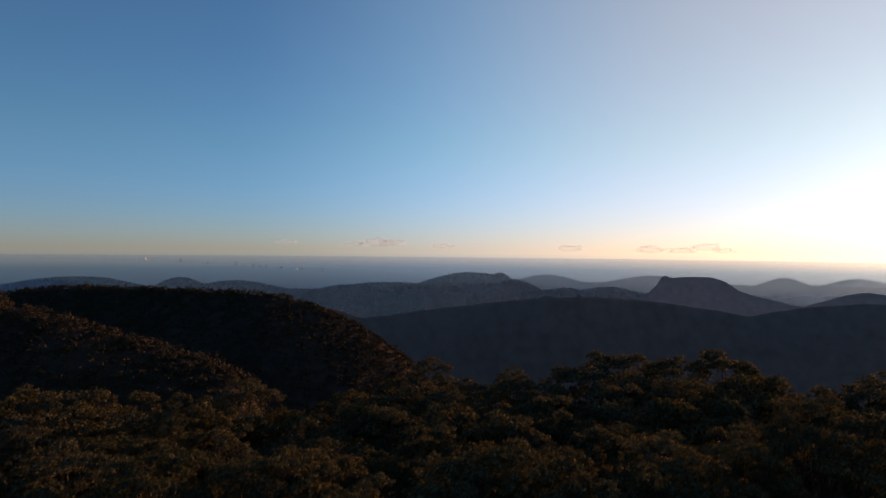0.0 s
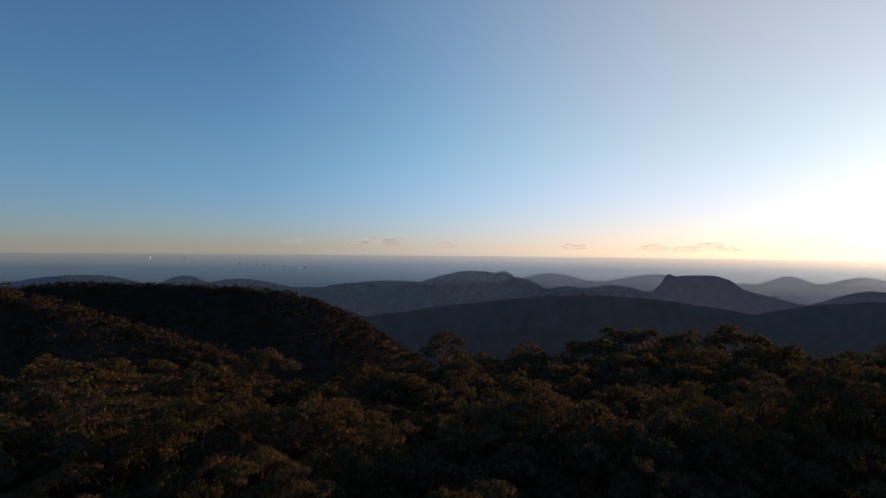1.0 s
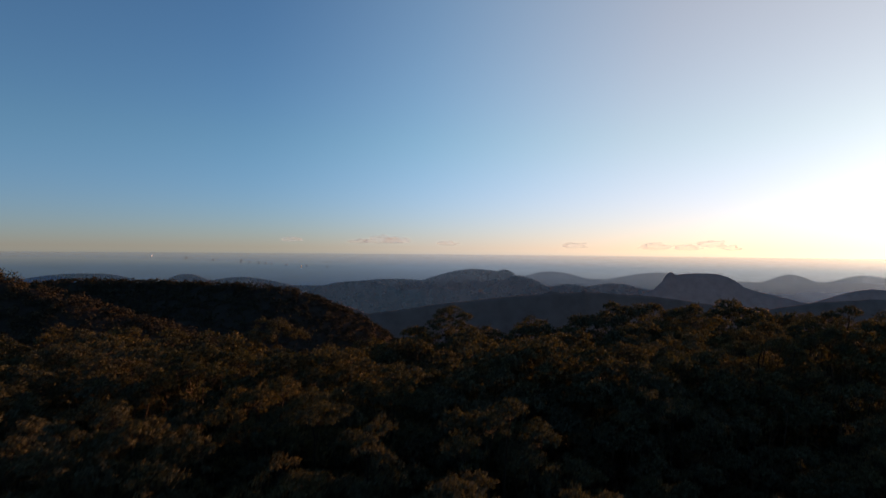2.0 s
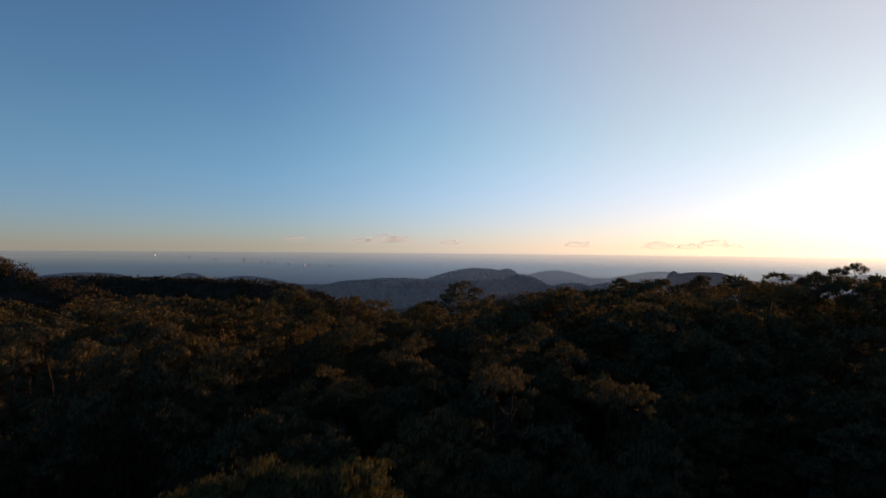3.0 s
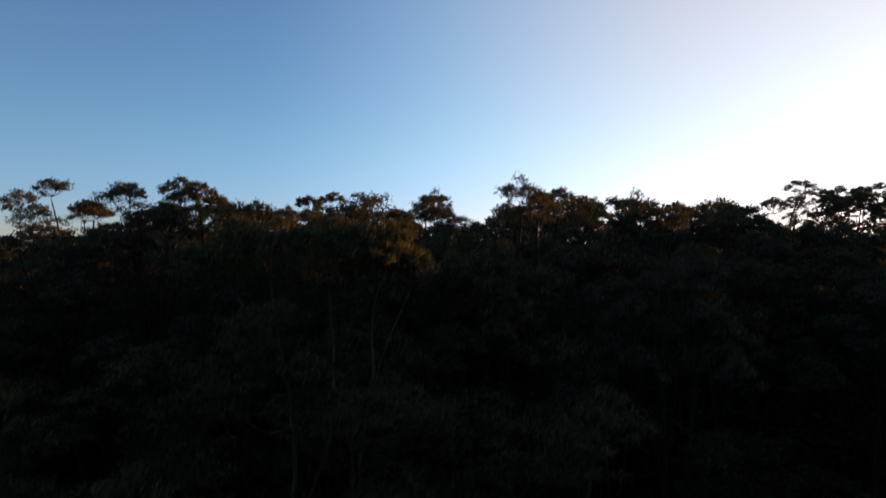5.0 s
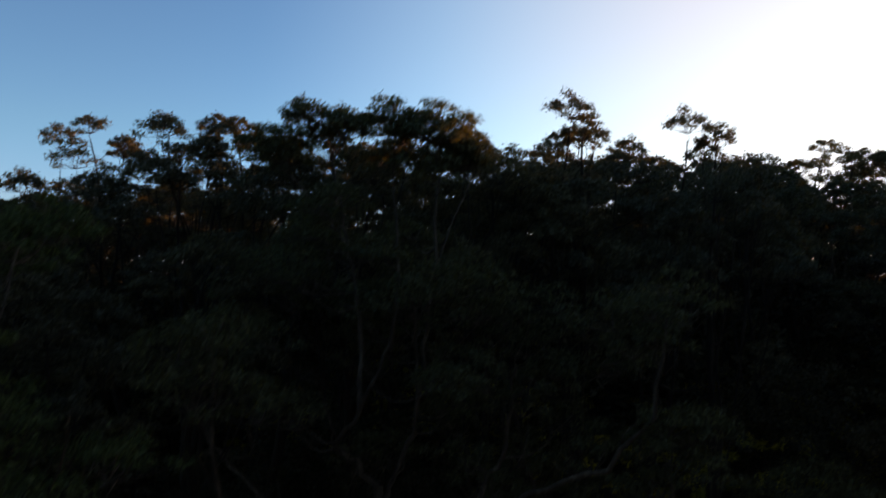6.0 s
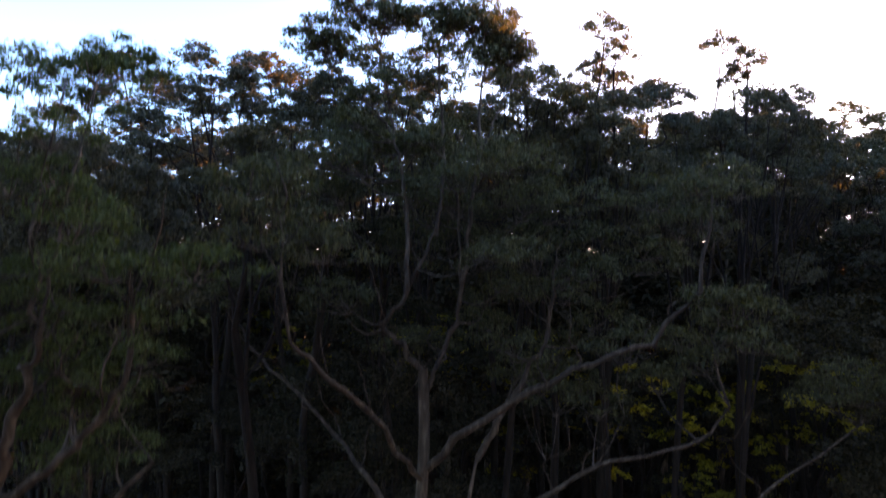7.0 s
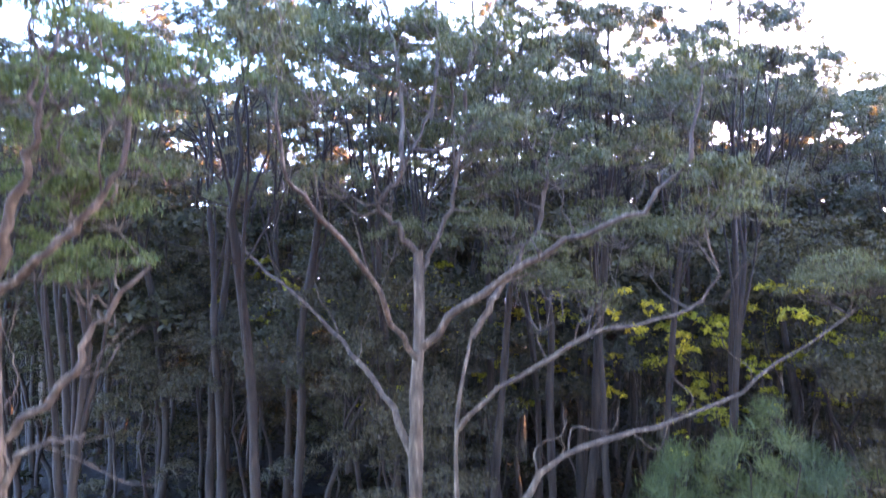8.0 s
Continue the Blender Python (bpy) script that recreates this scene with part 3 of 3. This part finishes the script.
back_kinds = [gum_tree("gum_tree", 511 + 7 * i, H=24 + (i % 3), R=r, depth=dp, boughs=nb, per=20, leaf=(0.30, 0.18), bark=(BARK, BARK_DARK)[i % 2], sides=5, pad=pd, droop=0.6, shell=0.8, tufts=11, forks=3)
              for i, (r, dp, nb, pd) in enumerate([(4.0, 0.26, 17, 1.15), (4.8, 0.30, 21, 1.15), (3.4, 0.34, 14, 1.1), (4.4, 0.25, 18, 1.2)])]
LABELS = ["tall grey-barked gum tree with an umbrella crown", "slender pale-trunked gum tree with olive tufts", "dark-barked gum tree with a domed crown"]
used = set()
placed = []


def plant(kinds, i, x, y, top, turn, wide=1.0):
    src = kinds[i % len(kinds)]
    h = tops[src.name]
    z = float(ground_height(np.array(x), np.array(y))) - 0.15
    s = (top - z) / h
    k = src.scale
    m = Matrix.LocRotScale((x, y, z), Euler((0, 0, turn)), (s * wide / k[0], s * wide / k[1], s / k[2]))
    if src.name in used:
        ob = copy_thing(src, m)
    else:
        used.add(src.name)
        ob = src
        ob.matrix_basis = m
    placed.append((x, y))
    return tagged(ob, LABELS[i % 3], "tree", group="gum trees of the plateau wood")


# trees whose crowns stand out on the skyline: x, y, height of the top, kind, width
for x, y, top, i, w in [(-15.4, 25.4, 24.4, 0, 0.9), (-12.8, 31.0, 24.7, 0, 1.0), (-9.3, 28.5, 24.6, 3, 0.95), (-6.3, 33.0, 24.9, 1, 0.9), (-18.6, 25.0, 24.8, 4, 1.0), (-22.2, 26.2, 24.6, 1, 0.9), (-17.3, 22.2, 23.0, 0, 0.95),
                        (-1.9, 21.2, 24.2, 2, 0.95), (-0.3, 27.0, 24.6, 0, 0.95), (-4.8, 23.8, 24.4, 2, 0.8), (3.7, 20.8, 23.7, 2, 0.85),
                        (-1.6, 18.0, 21.2, 3, 0.8), (2.6, 17.6, 21.2, 3, 0.8), (10.0, 31.0, 24.2, 3, 1.0), (8.4, 24.5, 21.8, 0, 0.9), (-12.6, 18.6, 21.4, 5, 0.95), (-9.4, 18.8, 22.5, 0, 0.95), (-5.6, 18.2, 22.0, 4, 0.85), (-3.4, 19.4, 22.2, 5, 0.9), (0.6, 19.0, 20.6, 4, 0.85), (-3.4, 24.4, 22.5, 0, 0.9), (-9.0, 23.0, 23.0, 3, 0.9), (22.2, 44.3, 26.9, 1, 1.0), (25.4, 45.2, 26.9, 4, 0.9), (30.5, 49.0, 27.5, 0, 1.0)]:
    plant(near_kinds, i, x, y, top, i * 1.7 + x, w)
for x, y, top, i, w in [(18.5, 44.5, 25.6, 1, 1.0), (33.5, 45.5, 26.8, 4, 1.0), (28.2, 43.5, 26.4, 0, 1.0), (10.5, 36.5, 24.8, 4, 1.0), (14.5, 38.5, 25.2, 3, 1.0), (26.0, 69.5, 25.6, 2, 1.0), (-1.4, 84.5, 23.8, 1, 1.0),
                        (-24.3, 72.0, 23.5, 3, 1.0), (0.8, 40.5, 25.2, 3, 1.0), (7.6, 40.0, 25.4, 0, 1.0), (-14.6, 39.5, 24.6, 1, 1.0), (-19.4, 42.0, 24.8, 4, 1.0), (-24.6, 42.0, 24.8, 0, 1.0), (-10.4, 42.5, 24.9, 3, 1.0), (-30.0, 44.0, 24.6, 2, 1.0), (4.4, 42.2, 25.7, 3, 1.0), (6.6, 43.0, 25.6, 1, 0.9), (17.0, 41.0, 25.0, 0, 1.0)]:
    plant(far_kinds, i, x, y, top, i * 2.1 + x, w)


def hero(name, base, seed, trunk, limbs, pads, pad_r, per, leaf, r0, leaf_mat, bark, label, **more):
    """A near tree, given in world metres; its origin lies at its foot."""
    o = np.array(base, float)
    rng = np.random.default_rng(seed + 500)
    shoots = []
    for line, a, b in [q for q in limbs if q[0][-1][2] < 17.0]:        # bare crooked side branches along each limb
        ln = glide([np.array(p) for p in line], 24)
        for k in sorted(rng.choice(np.arange(7, 23), size=min(6, 2 + len(line) // 2), replace=False)):
            ahead = ln[min(k + 1, 23)] - ln[k - 1]
            ahead /= np.linalg.norm(ahead)
            way = 0.6 * ahead + rng.normal(0, 0.5, 3) + np.array([0, 0, 0.45])
            way *= rng.uniform(0.7, 2.2) / np.linalg.norm(way)
            kink = np.cross(way, rng.normal(0, 1, 3)) * 0.16
            r = (a + (b - a) * k / 23) * rng.uniform(0.24, 0.42)
            shoots.append(([ln[k], ln[k] + way * 0.35 + kink, ln[k] + way * 0.7 - kink * 0.5, ln[k] + way + np.array([0, 0, 0.15])], r, 0.010))
    limbs = limbs + shoots
    t = build_tree(name, seed, [np.array(p) - o for p in trunk], [([np.array(p) - o for p in l], a, b) for l, a, b in limbs], np.array(pads) - o, pad_r, per, leaf, r0, leaf_mat, bark, 10, part_twigs=True, tufts=8, dome=0.6, small=0.42, **more)
    t.location = base
    placed.append((base[0], base[1]))
    return tagged(t, label, "tree", group="gum trees of the plateau wood")


def cloud(n, centre, spread, seed, low=None):
    """Places for tufts, scattered in a dome."""
    rng = np.random.default_rng(seed)
    out = []
    while len(out) < n:
        d = rng.uniform(-1, 1, 3)
        if (d ** 2).sum() < 1 and not (low and low(np.array(centre) + d * np.array(spread))):
            out.append(np.array(centre) + d * np.array(spread))
    return np.array(out)


# the old spreading gum that the camera comes down in front of
pads = np.vstack([cloud(46, (-7.45, 13.85, 15.48), (5.2, 3.2, 3.6), 31, lambda p: p[1] < 12.6 and p[2] < 14.6),
                  cloud(7, (-1.24, 11.99, 16.51), (1.6, 1.2, 1.0), 32), cloud(6, (-10.35, 8.4, 15.5), (1.4, 1.2, 1.0), 33),
                  cloud(5, (-14.50, 17.36, 13.61), (1.5, 1.2, 0.8), 34), cloud(6, (4.95, 15.1, 10.75), (1.5, 1.0, 0.6), 35)]
                 + [cloud(8, c, (1.0, 0.9, 0.55), 36 + k) for k, c in enumerate([(-10.7, 13.7, 20.9), (-9.3, 13.2, 21.3), (-7.7, 13.2, 21.4), (-6.4, 13.4, 21.2), (-5.4, 14.1, 20.7)])] + [cloud(8, (-10.2, 13.8, 18.0), (1.8, 1.0, 1.2), 46), cloud(7, (-8.0, 13.4, 18.7), (2.6, 1.2, 1.2), 44), cloud(5, (-8.0, 13.3, 20.1), (2.4, 0.8, 0.6), 45)])
hero("spreading_gum", (-7.99, 12.76, FLOOR - 0.2), 30,
     [(-8.04, 12.76, FLOOR - 0.2), (-8.09, 12.77, 0.57), (-7.98, 12.79, 5.34), (-7.98, 12.79, 8.03), (-7.92, 12.80, 9.89), (-7.97, 12.91, 11.96)],
     [([(-7.82, 12.75, 9.37), (-6.94, 12.39, 10.41), (-5.49, 11.98, 11.34), (-4.14, 11.67, 12.17), (-2.90, 11.46, 12.79), (-1.87, 11.36, 13.61), (-1.19, 11.36, 14.44), (-0.93, 11.58, 16.51)], 0.118, 0.034),
      ([(-7.98, 12.69, 9.06), (-8.55, 11.57, 10.15), (-8.89, 10.10, 11.48), (-9.41, 8.97, 12.35), (-9.89, 8.43, 12.99), (-10.24, 8.00, 13.59), (-10.31, 7.93, 14.93)], 0.086, 0.030),
      ([(-8.08, 12.89, 6.37), (-8.91, 13.62, 7.82), (-10.26, 14.66, 9.06), (-11.70, 15.49, 10.30), (-13.26, 16.32, 11.23), (-14.91, 17.05, 12.78)], 0.096, 0.034),
      ([(-7.97, 12.91, 11.75), (-8.49, 12.70, 12.58), (-9.01, 12.39, 13.10), (-8.39, 12.39, 14.03), (-7.66, 12.81, 15.69)], 0.096, 0.040),
      ([(-7.98, 12.91, 11.34), (-7.56, 13.22, 12.16), (-7.04, 13.43, 13.61), (-7.14, 13.54, 16.72)], 0.088, 0.040),
      ([(-8.39, 12.39, 14.03), (-8.5, 12.8, 16.4), (-8.9, 13.0, 18.6), (-9.3, 13.2, 20.5)], 0.075, 0.026),
      ([(-7.66, 12.81, 15.5), (-7.5, 13.0, 17.4), (-7.6, 13.2, 19.2), (-7.7, 13.2, 20.8)], 0.060, 0.026),
      ([(-7.04, 13.43, 13.61), (-6.7, 13.5, 16.5), (-6.5, 13.4, 18.8), (-6.4, 13.4, 20.8)], 0.070, 0.026),
      ([(-8.9, 13.0, 18.3), (-9.6, 13.3, 19.2), (-10.7, 13.7, 20.3)], 0.040, 0.020),
      ([(-6.6, 13.5, 17.2), (-6.1, 13.8, 18.8), (-5.4, 14.1, 20.4)], 0.042, 0.020),
      ([(-7.88, 12.78, 1.82), (-6.43, 12.96, 3.82), (-5.05, 13.14, 5.12), (-4.40, 13.26, 5.92), (-3.11, 13.50, 6.62), (-1.47, 13.62, 7.00), (-0.02, 13.75, 7.51), (1.13, 13.99, 8.01), (2.18, 14.11, 8.76), (4.68, 14.69, 10.17)], 0.125, 0.032)],
     pads, np.concatenate([np.random.default_rng(3).uniform(0.7, 1.25, len(pads) - 60), np.random.default_rng(8).uniform(0.55, 0.9, 60)]), 70, (0.14, 0.04), 0.24, LEAF_OLIVE, BARK, "old grey-barked gum with long bare spreading limbs", droop=0.9)
pads = np.vstack([cloud(24, (-3.85, 14.95, 13.07), (4.0, 2.0, 3.4), 41), cloud(6, (-0.81, 11.83, 12.98), (1.2, 1.0, 1.0), 42)])
hero("leaning_gum", (-6.70, 12.20, FLOOR - 0.2), 40,
     [(-6.60, 12.20, FLOOR - 0.2), (-6.76, 12.14, 3.47), (-6.89, 12.15, 7.38), (-6.50, 12.58, 9.84)],
     [([(-6.89, 12.15, 7.29), (-5.90, 11.81, 8.48), (-4.80, 11.65, 9.15), (-3.70, 11.57, 9.92), (-2.43, 11.57, 10.17), (-1.32, 11.57, 10.52), (-0.64, 11.57, 11.11), (-0.81, 11.66, 12.63)], 0.072, 0.026),
      ([(-6.50, 12.58, 9.66), (-5.65, 13.01, 11.11), (-4.63, 13.36, 12.80), (-4.29, 13.53, 14.93)], 0.096, 0.040)],
     pads, np.random.default_rng(4).uniform(0.7, 1.15, len(pads)), 66, (0.16, 0.045), 0.08, LEAF_OLIVE, BARK, "slim gum with one long crooked low limb", droop=0.9)
pads = np.vstack([cloud(15, (-12.75, 5.91, 15.0), (1.9, 1.3, 2.3), 51), cloud(12, (-13.3, 6.83, 12.40), (1.5, 1.0, 1.5), 52), cloud(9, (-14.1, 7.6, 18.3), (1.3, 0.9, 1.0), 53)])
hero("green_gum", (-14.45, 6.33, FLOOR - 0.2), 50,
     [(-14.60, 6.41, FLOOR - 0.2), (-14.45, 6.34, 4.22), (-14.29, 6.27, 7.63), (-14.13, 5.96, 9.97), (-13.89, 5.66, 11.36)],
     [([(-13.89, 5.66, 11.21), (-13.12, 5.43, 11.75), (-12.57, 5.43, 12.14), (-12.11, 5.43, 12.76), (-11.80, 5.43, 13.30), (-11.79, 5.52, 14.62)], 0.080, 0.032),
      ([(-14.29, 6.27, 8.72), (-13.51, 6.20, 9.50), (-12.89, 6.20, 10.04), (-12.66, 6.21, 10.74), (-11.88, 6.44, 11.67)], 0.088, 0.032),
      ([(-13.89, 5.66, 11.36), (-13.51, 5.51, 12.52), (-13.20, 5.43, 13.23), (-13.04, 5.43, 14.00), (-13.27, 5.52, 15.25)], 0.088, 0.032),
      ([(-13.27, 5.52, 15.25), (-13.6, 6.3, 16.4), (-14.0, 7.3, 18.0)], 0.034, 0.016),
      ([(-13.04, 5.43, 14.00), (-13.1, 6.2, 16.2), (-13.3, 7.2, 18.2)], 0.030, 0.014),
      ([(-14.33, 6.27, 7.79), (-13.75, 6.20, 8.72), (-12.89, 6.36, 8.96)], 0.072, 0.024)],
     pads, np.random.default_rng(6).uniform(0.5, 0.9, len(pads)), 76, (0.115, 0.035), 0.2, LEAF_GREEN, BARK, "pale-limbed gum with fresh green drooping leaves", droop=0.9)

pick = random.Random(5)
tries = 0
while len(placed) < 356 and tries < 16000:
    tries += 1
    y = pick.uniform(6, 95)
    x = pick.uniform(-12 - 0.85 * y, 6 + 0.85 * y)
    gap = 4.4 if y < 36 else 4.5
    if y > (88 if -13 < x < 40 else 73) or math.hypot(x + 4, y + 2) < 16 or (abs(x + 4) < 8 and y < 20) or (0 < x < 18 and y < 23) or any(math.hypot(x - a, y - b) < gap for a, b in placed):
        continue
    top = 21.4 + 2.3 * pick.random() + 0.6 * math.sin(x * 0.09 + y * 0.05) + (0.5 if y < 55 else 0.0) + min(2.2, max(0.0, 0.07 * x))
    if y < 44:
        top = min(top - 1.6 * pick.random(), 15.9 + 0.2 * y)
    if y > 44:        # the wood sinks towards a notch in the rim
        top = 21.6 + 0.8 * (top - 22.0) - 2.6 * math.exp(-((x + 15) / 9) ** 2) * min(1.0, (y - 44) / 20)
    plant(near_kinds if y < 35 else far_kinds if y < 60 else back_kinds, pick.randrange(30), x, y, top, pick.uniform(0, 6.28), pick.uniform(0.9, 1.15))

# unseen gums added beside and behind the clearing to keep skylight off the trunks
behind = len(placed) + 130
while len(placed) < behind and tries < 22000:
    tries += 1
    x, y = pick.uniform(-42, 36), pick.uniform(-42, 8)
    if math.hypot(x + 4, y + 1) < 9.5 or any(math.hypot(x - a, y - b) < 4.4 for a, b in placed) or (y > -9 and abs(x + 5) < 10.5 + 0.85 * max(0, y + 3)):
        continue
    plant(back_kinds, pick.randrange(30), x, y, 22.0 + 3.0 * pick.random(), pick.uniform(0, 6.28), 1.05)

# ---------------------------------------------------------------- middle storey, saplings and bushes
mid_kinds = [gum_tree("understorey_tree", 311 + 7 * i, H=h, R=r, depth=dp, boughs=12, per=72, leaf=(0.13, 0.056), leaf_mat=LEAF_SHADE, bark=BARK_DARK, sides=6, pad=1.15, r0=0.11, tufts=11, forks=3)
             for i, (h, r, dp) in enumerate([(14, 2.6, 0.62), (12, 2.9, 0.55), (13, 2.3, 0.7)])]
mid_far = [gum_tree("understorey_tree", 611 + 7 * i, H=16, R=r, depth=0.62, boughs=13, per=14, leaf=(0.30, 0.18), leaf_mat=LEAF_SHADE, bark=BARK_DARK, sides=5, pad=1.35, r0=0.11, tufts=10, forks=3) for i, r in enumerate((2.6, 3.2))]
# saplings that carry the painted sunlit yellow
sap_kinds = [gum_tree("wattle_sapling", 411 + 7 * i, H=h, R=1.7, depth=0.40, boughs=8, per=26, leaf=(0.12, 0.06), leaf_mat=LEAF_SUNLIT, bark=BARK_DARK, sides=5, pad=0.36, r0=0.05, tufts=6, forks=3)
             for i, h in enumerate([10.0, 11.5])]
tagged(mid_kinds[0], "understorey tree among the trunks, shade in its leaf colour", "tree")
spots = []


def scatter(kinds, count, lo, hi, gap, tops_lo, tops_hi, label, group, seed, category, left=0.8):
    r = random.Random(seed)
    done = tries = 0
    while done < count and tries < 5000:
        tries += 1
        y = r.uniform(lo, hi)
        x = r.uniform(-9 - left * y, 2 + 0.8 * y)
        if (y < 23 and -14 - 0.70 * y < x < -7.2 - 0.16 * y) or (y < 25 and -7 < x < 7 and tops_hi > 12) or math.hypot(x + 5, y + 2) < 17 or any(math.hypot(x - a, y - b) < gap for a, b in spots) or any(math.hypot(x - a, y - b) < 0.9 for a, b in placed):
            continue
        ob = plant(kinds, r.randrange(30), x, y, r.uniform(tops_lo, tops_hi), r.uniform(0, 6.28), r.uniform(0.9, 1.25))
        placed.pop()
        tagged(ob, label, category, group=group)
        spots.append((x, y))
        done += 1


scatter(sap_kinds, 44, 25, 48, 2.4, 6.5, 11.8, "sapling between grey trunks, sunlight painted yellow into its leaves", "wattle saplings", 22, "sapling", 0.3)
scatter(mid_kinds, 66, 15, 36, 2.6, 7.0, 14.0, "understorey tree among the trunks, shade in its leaf colour", "understorey trees", 21, "tree")
scatter(mid_far, 40, 27, 40, 2.2, 15.0, 18.6, "understorey tree deep in the wood, shade in its leaf colour", "understorey trees", 28, "tree")
scatter(mid_far, 130, 34, 80, 2.6, 12.5, 19.5, "understorey tree deep in the wood, shade in its leaf colour", "understorey trees", 23, "tree")


shrub_kinds = [gum_tree("shrub", 711 + 7 * i, H=6, R=2.2, depth=0.85, boughs=14, per=14, leaf=(0.26, 0.15), leaf_mat=SHADED_BRACKEN, bark=BARK_DARK, sides=5, pad=0.95, r0=0.06, tufts=9, forks=2) for i in range(2)]
scatter(mid_far, 100, 64, 89, 2.1, 13.0, 19.5, "understorey tree deep in the wood, shade in its leaf colour", "understorey trees", 25, "tree", 1.0)
scatter(shrub_kinds, 150, 36, 90, 2.2, 0.5, 4.0, "dense shrub on the forest floor, shade in its leaf colour", "shrubs under the gums", 24, "shrub", 0.9)

scatter(shrub_kinds, 130, 74, 92, 1.5, 3.0, 9.0, "dense shrub at the rim of the plateau, shade in its leaf colour", "shrubs under the gums", 26, "shrub", 0.9)
scatter(sap_kinds, 22, 21, 38, 1.7, 5.5, 11.5, "sapling between grey trunks, sunlight painted yellow into its leaves", "wattle saplings", 27, "sapling", -0.42)


def she_oak(x, y, top, wide, seed):
    rng = np.random.default_rng(seed)
    z = FLOOR - 0.2
    h = top - z
    n = 64
    pads = np.array([(wide * math.cos(a) * q, wide * 0.8 * math.sin(a) * q, h * (1 - 0.45 * q ** 1.5) - 0.4 - rng.random() * h * 0.34)
                     for a, q in zip(rng.uniform(0, 6.28, n), np.sqrt(rng.random(n)))])
    limbs = [([(0, 0, h * 0.25), (wide * 0.3 * math.cos(a), wide * 0.3 * math.sin(a), h * 0.5), (wide * 0.5 * math.cos(a), wide * 0.5 * math.sin(a), h * 0.78)], 0.06, 0.02) for a in (0.3, 1.5, 2.8, 4.1, 5.3)]
    t = build_tree("she_oak", seed, [(0, 0, 0), (0.1, 0, h * 0.3), (0, 0.1, h * 0.6)], limbs, pads, rng.uniform(0.35, 0.8, n), 300, (0.42, 0.022), 0.1, NEEDLE, BARK_DARK, 6, flat=1.2, droop=-0.9)
    t.location = (x, y, z)
    return tagged(t, "feathery blue-green bushy tree beside the gums", "tree", group="feathery bushes")


for x, y, top, wide, seed in [(0.0, 15.2, 6.4, 2.4, 71), (2.6, 15.8, 8.2, 2.6, 72), (5.2, 16.4, 7.4, 2.4, 73), (8.4, 16.5, 7.0, 2.6, 74)]:
    she_oak(x, y, top, wide, seed)


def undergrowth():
    """Bracken and low shrubs beyond counting on the forest floor, shade put into their colour."""
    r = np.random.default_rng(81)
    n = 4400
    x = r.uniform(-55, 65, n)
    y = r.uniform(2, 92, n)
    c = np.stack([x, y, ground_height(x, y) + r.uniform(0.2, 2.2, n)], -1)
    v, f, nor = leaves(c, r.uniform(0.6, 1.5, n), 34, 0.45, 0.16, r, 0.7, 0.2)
    return tagged(mesh_object("undergrowth", v, f, SHADED_BRACKEN, normals=nor), "bracken and low shrubs on the forest floor, shade in their colour", "shrubs", kind="stuff")


undergrowth()
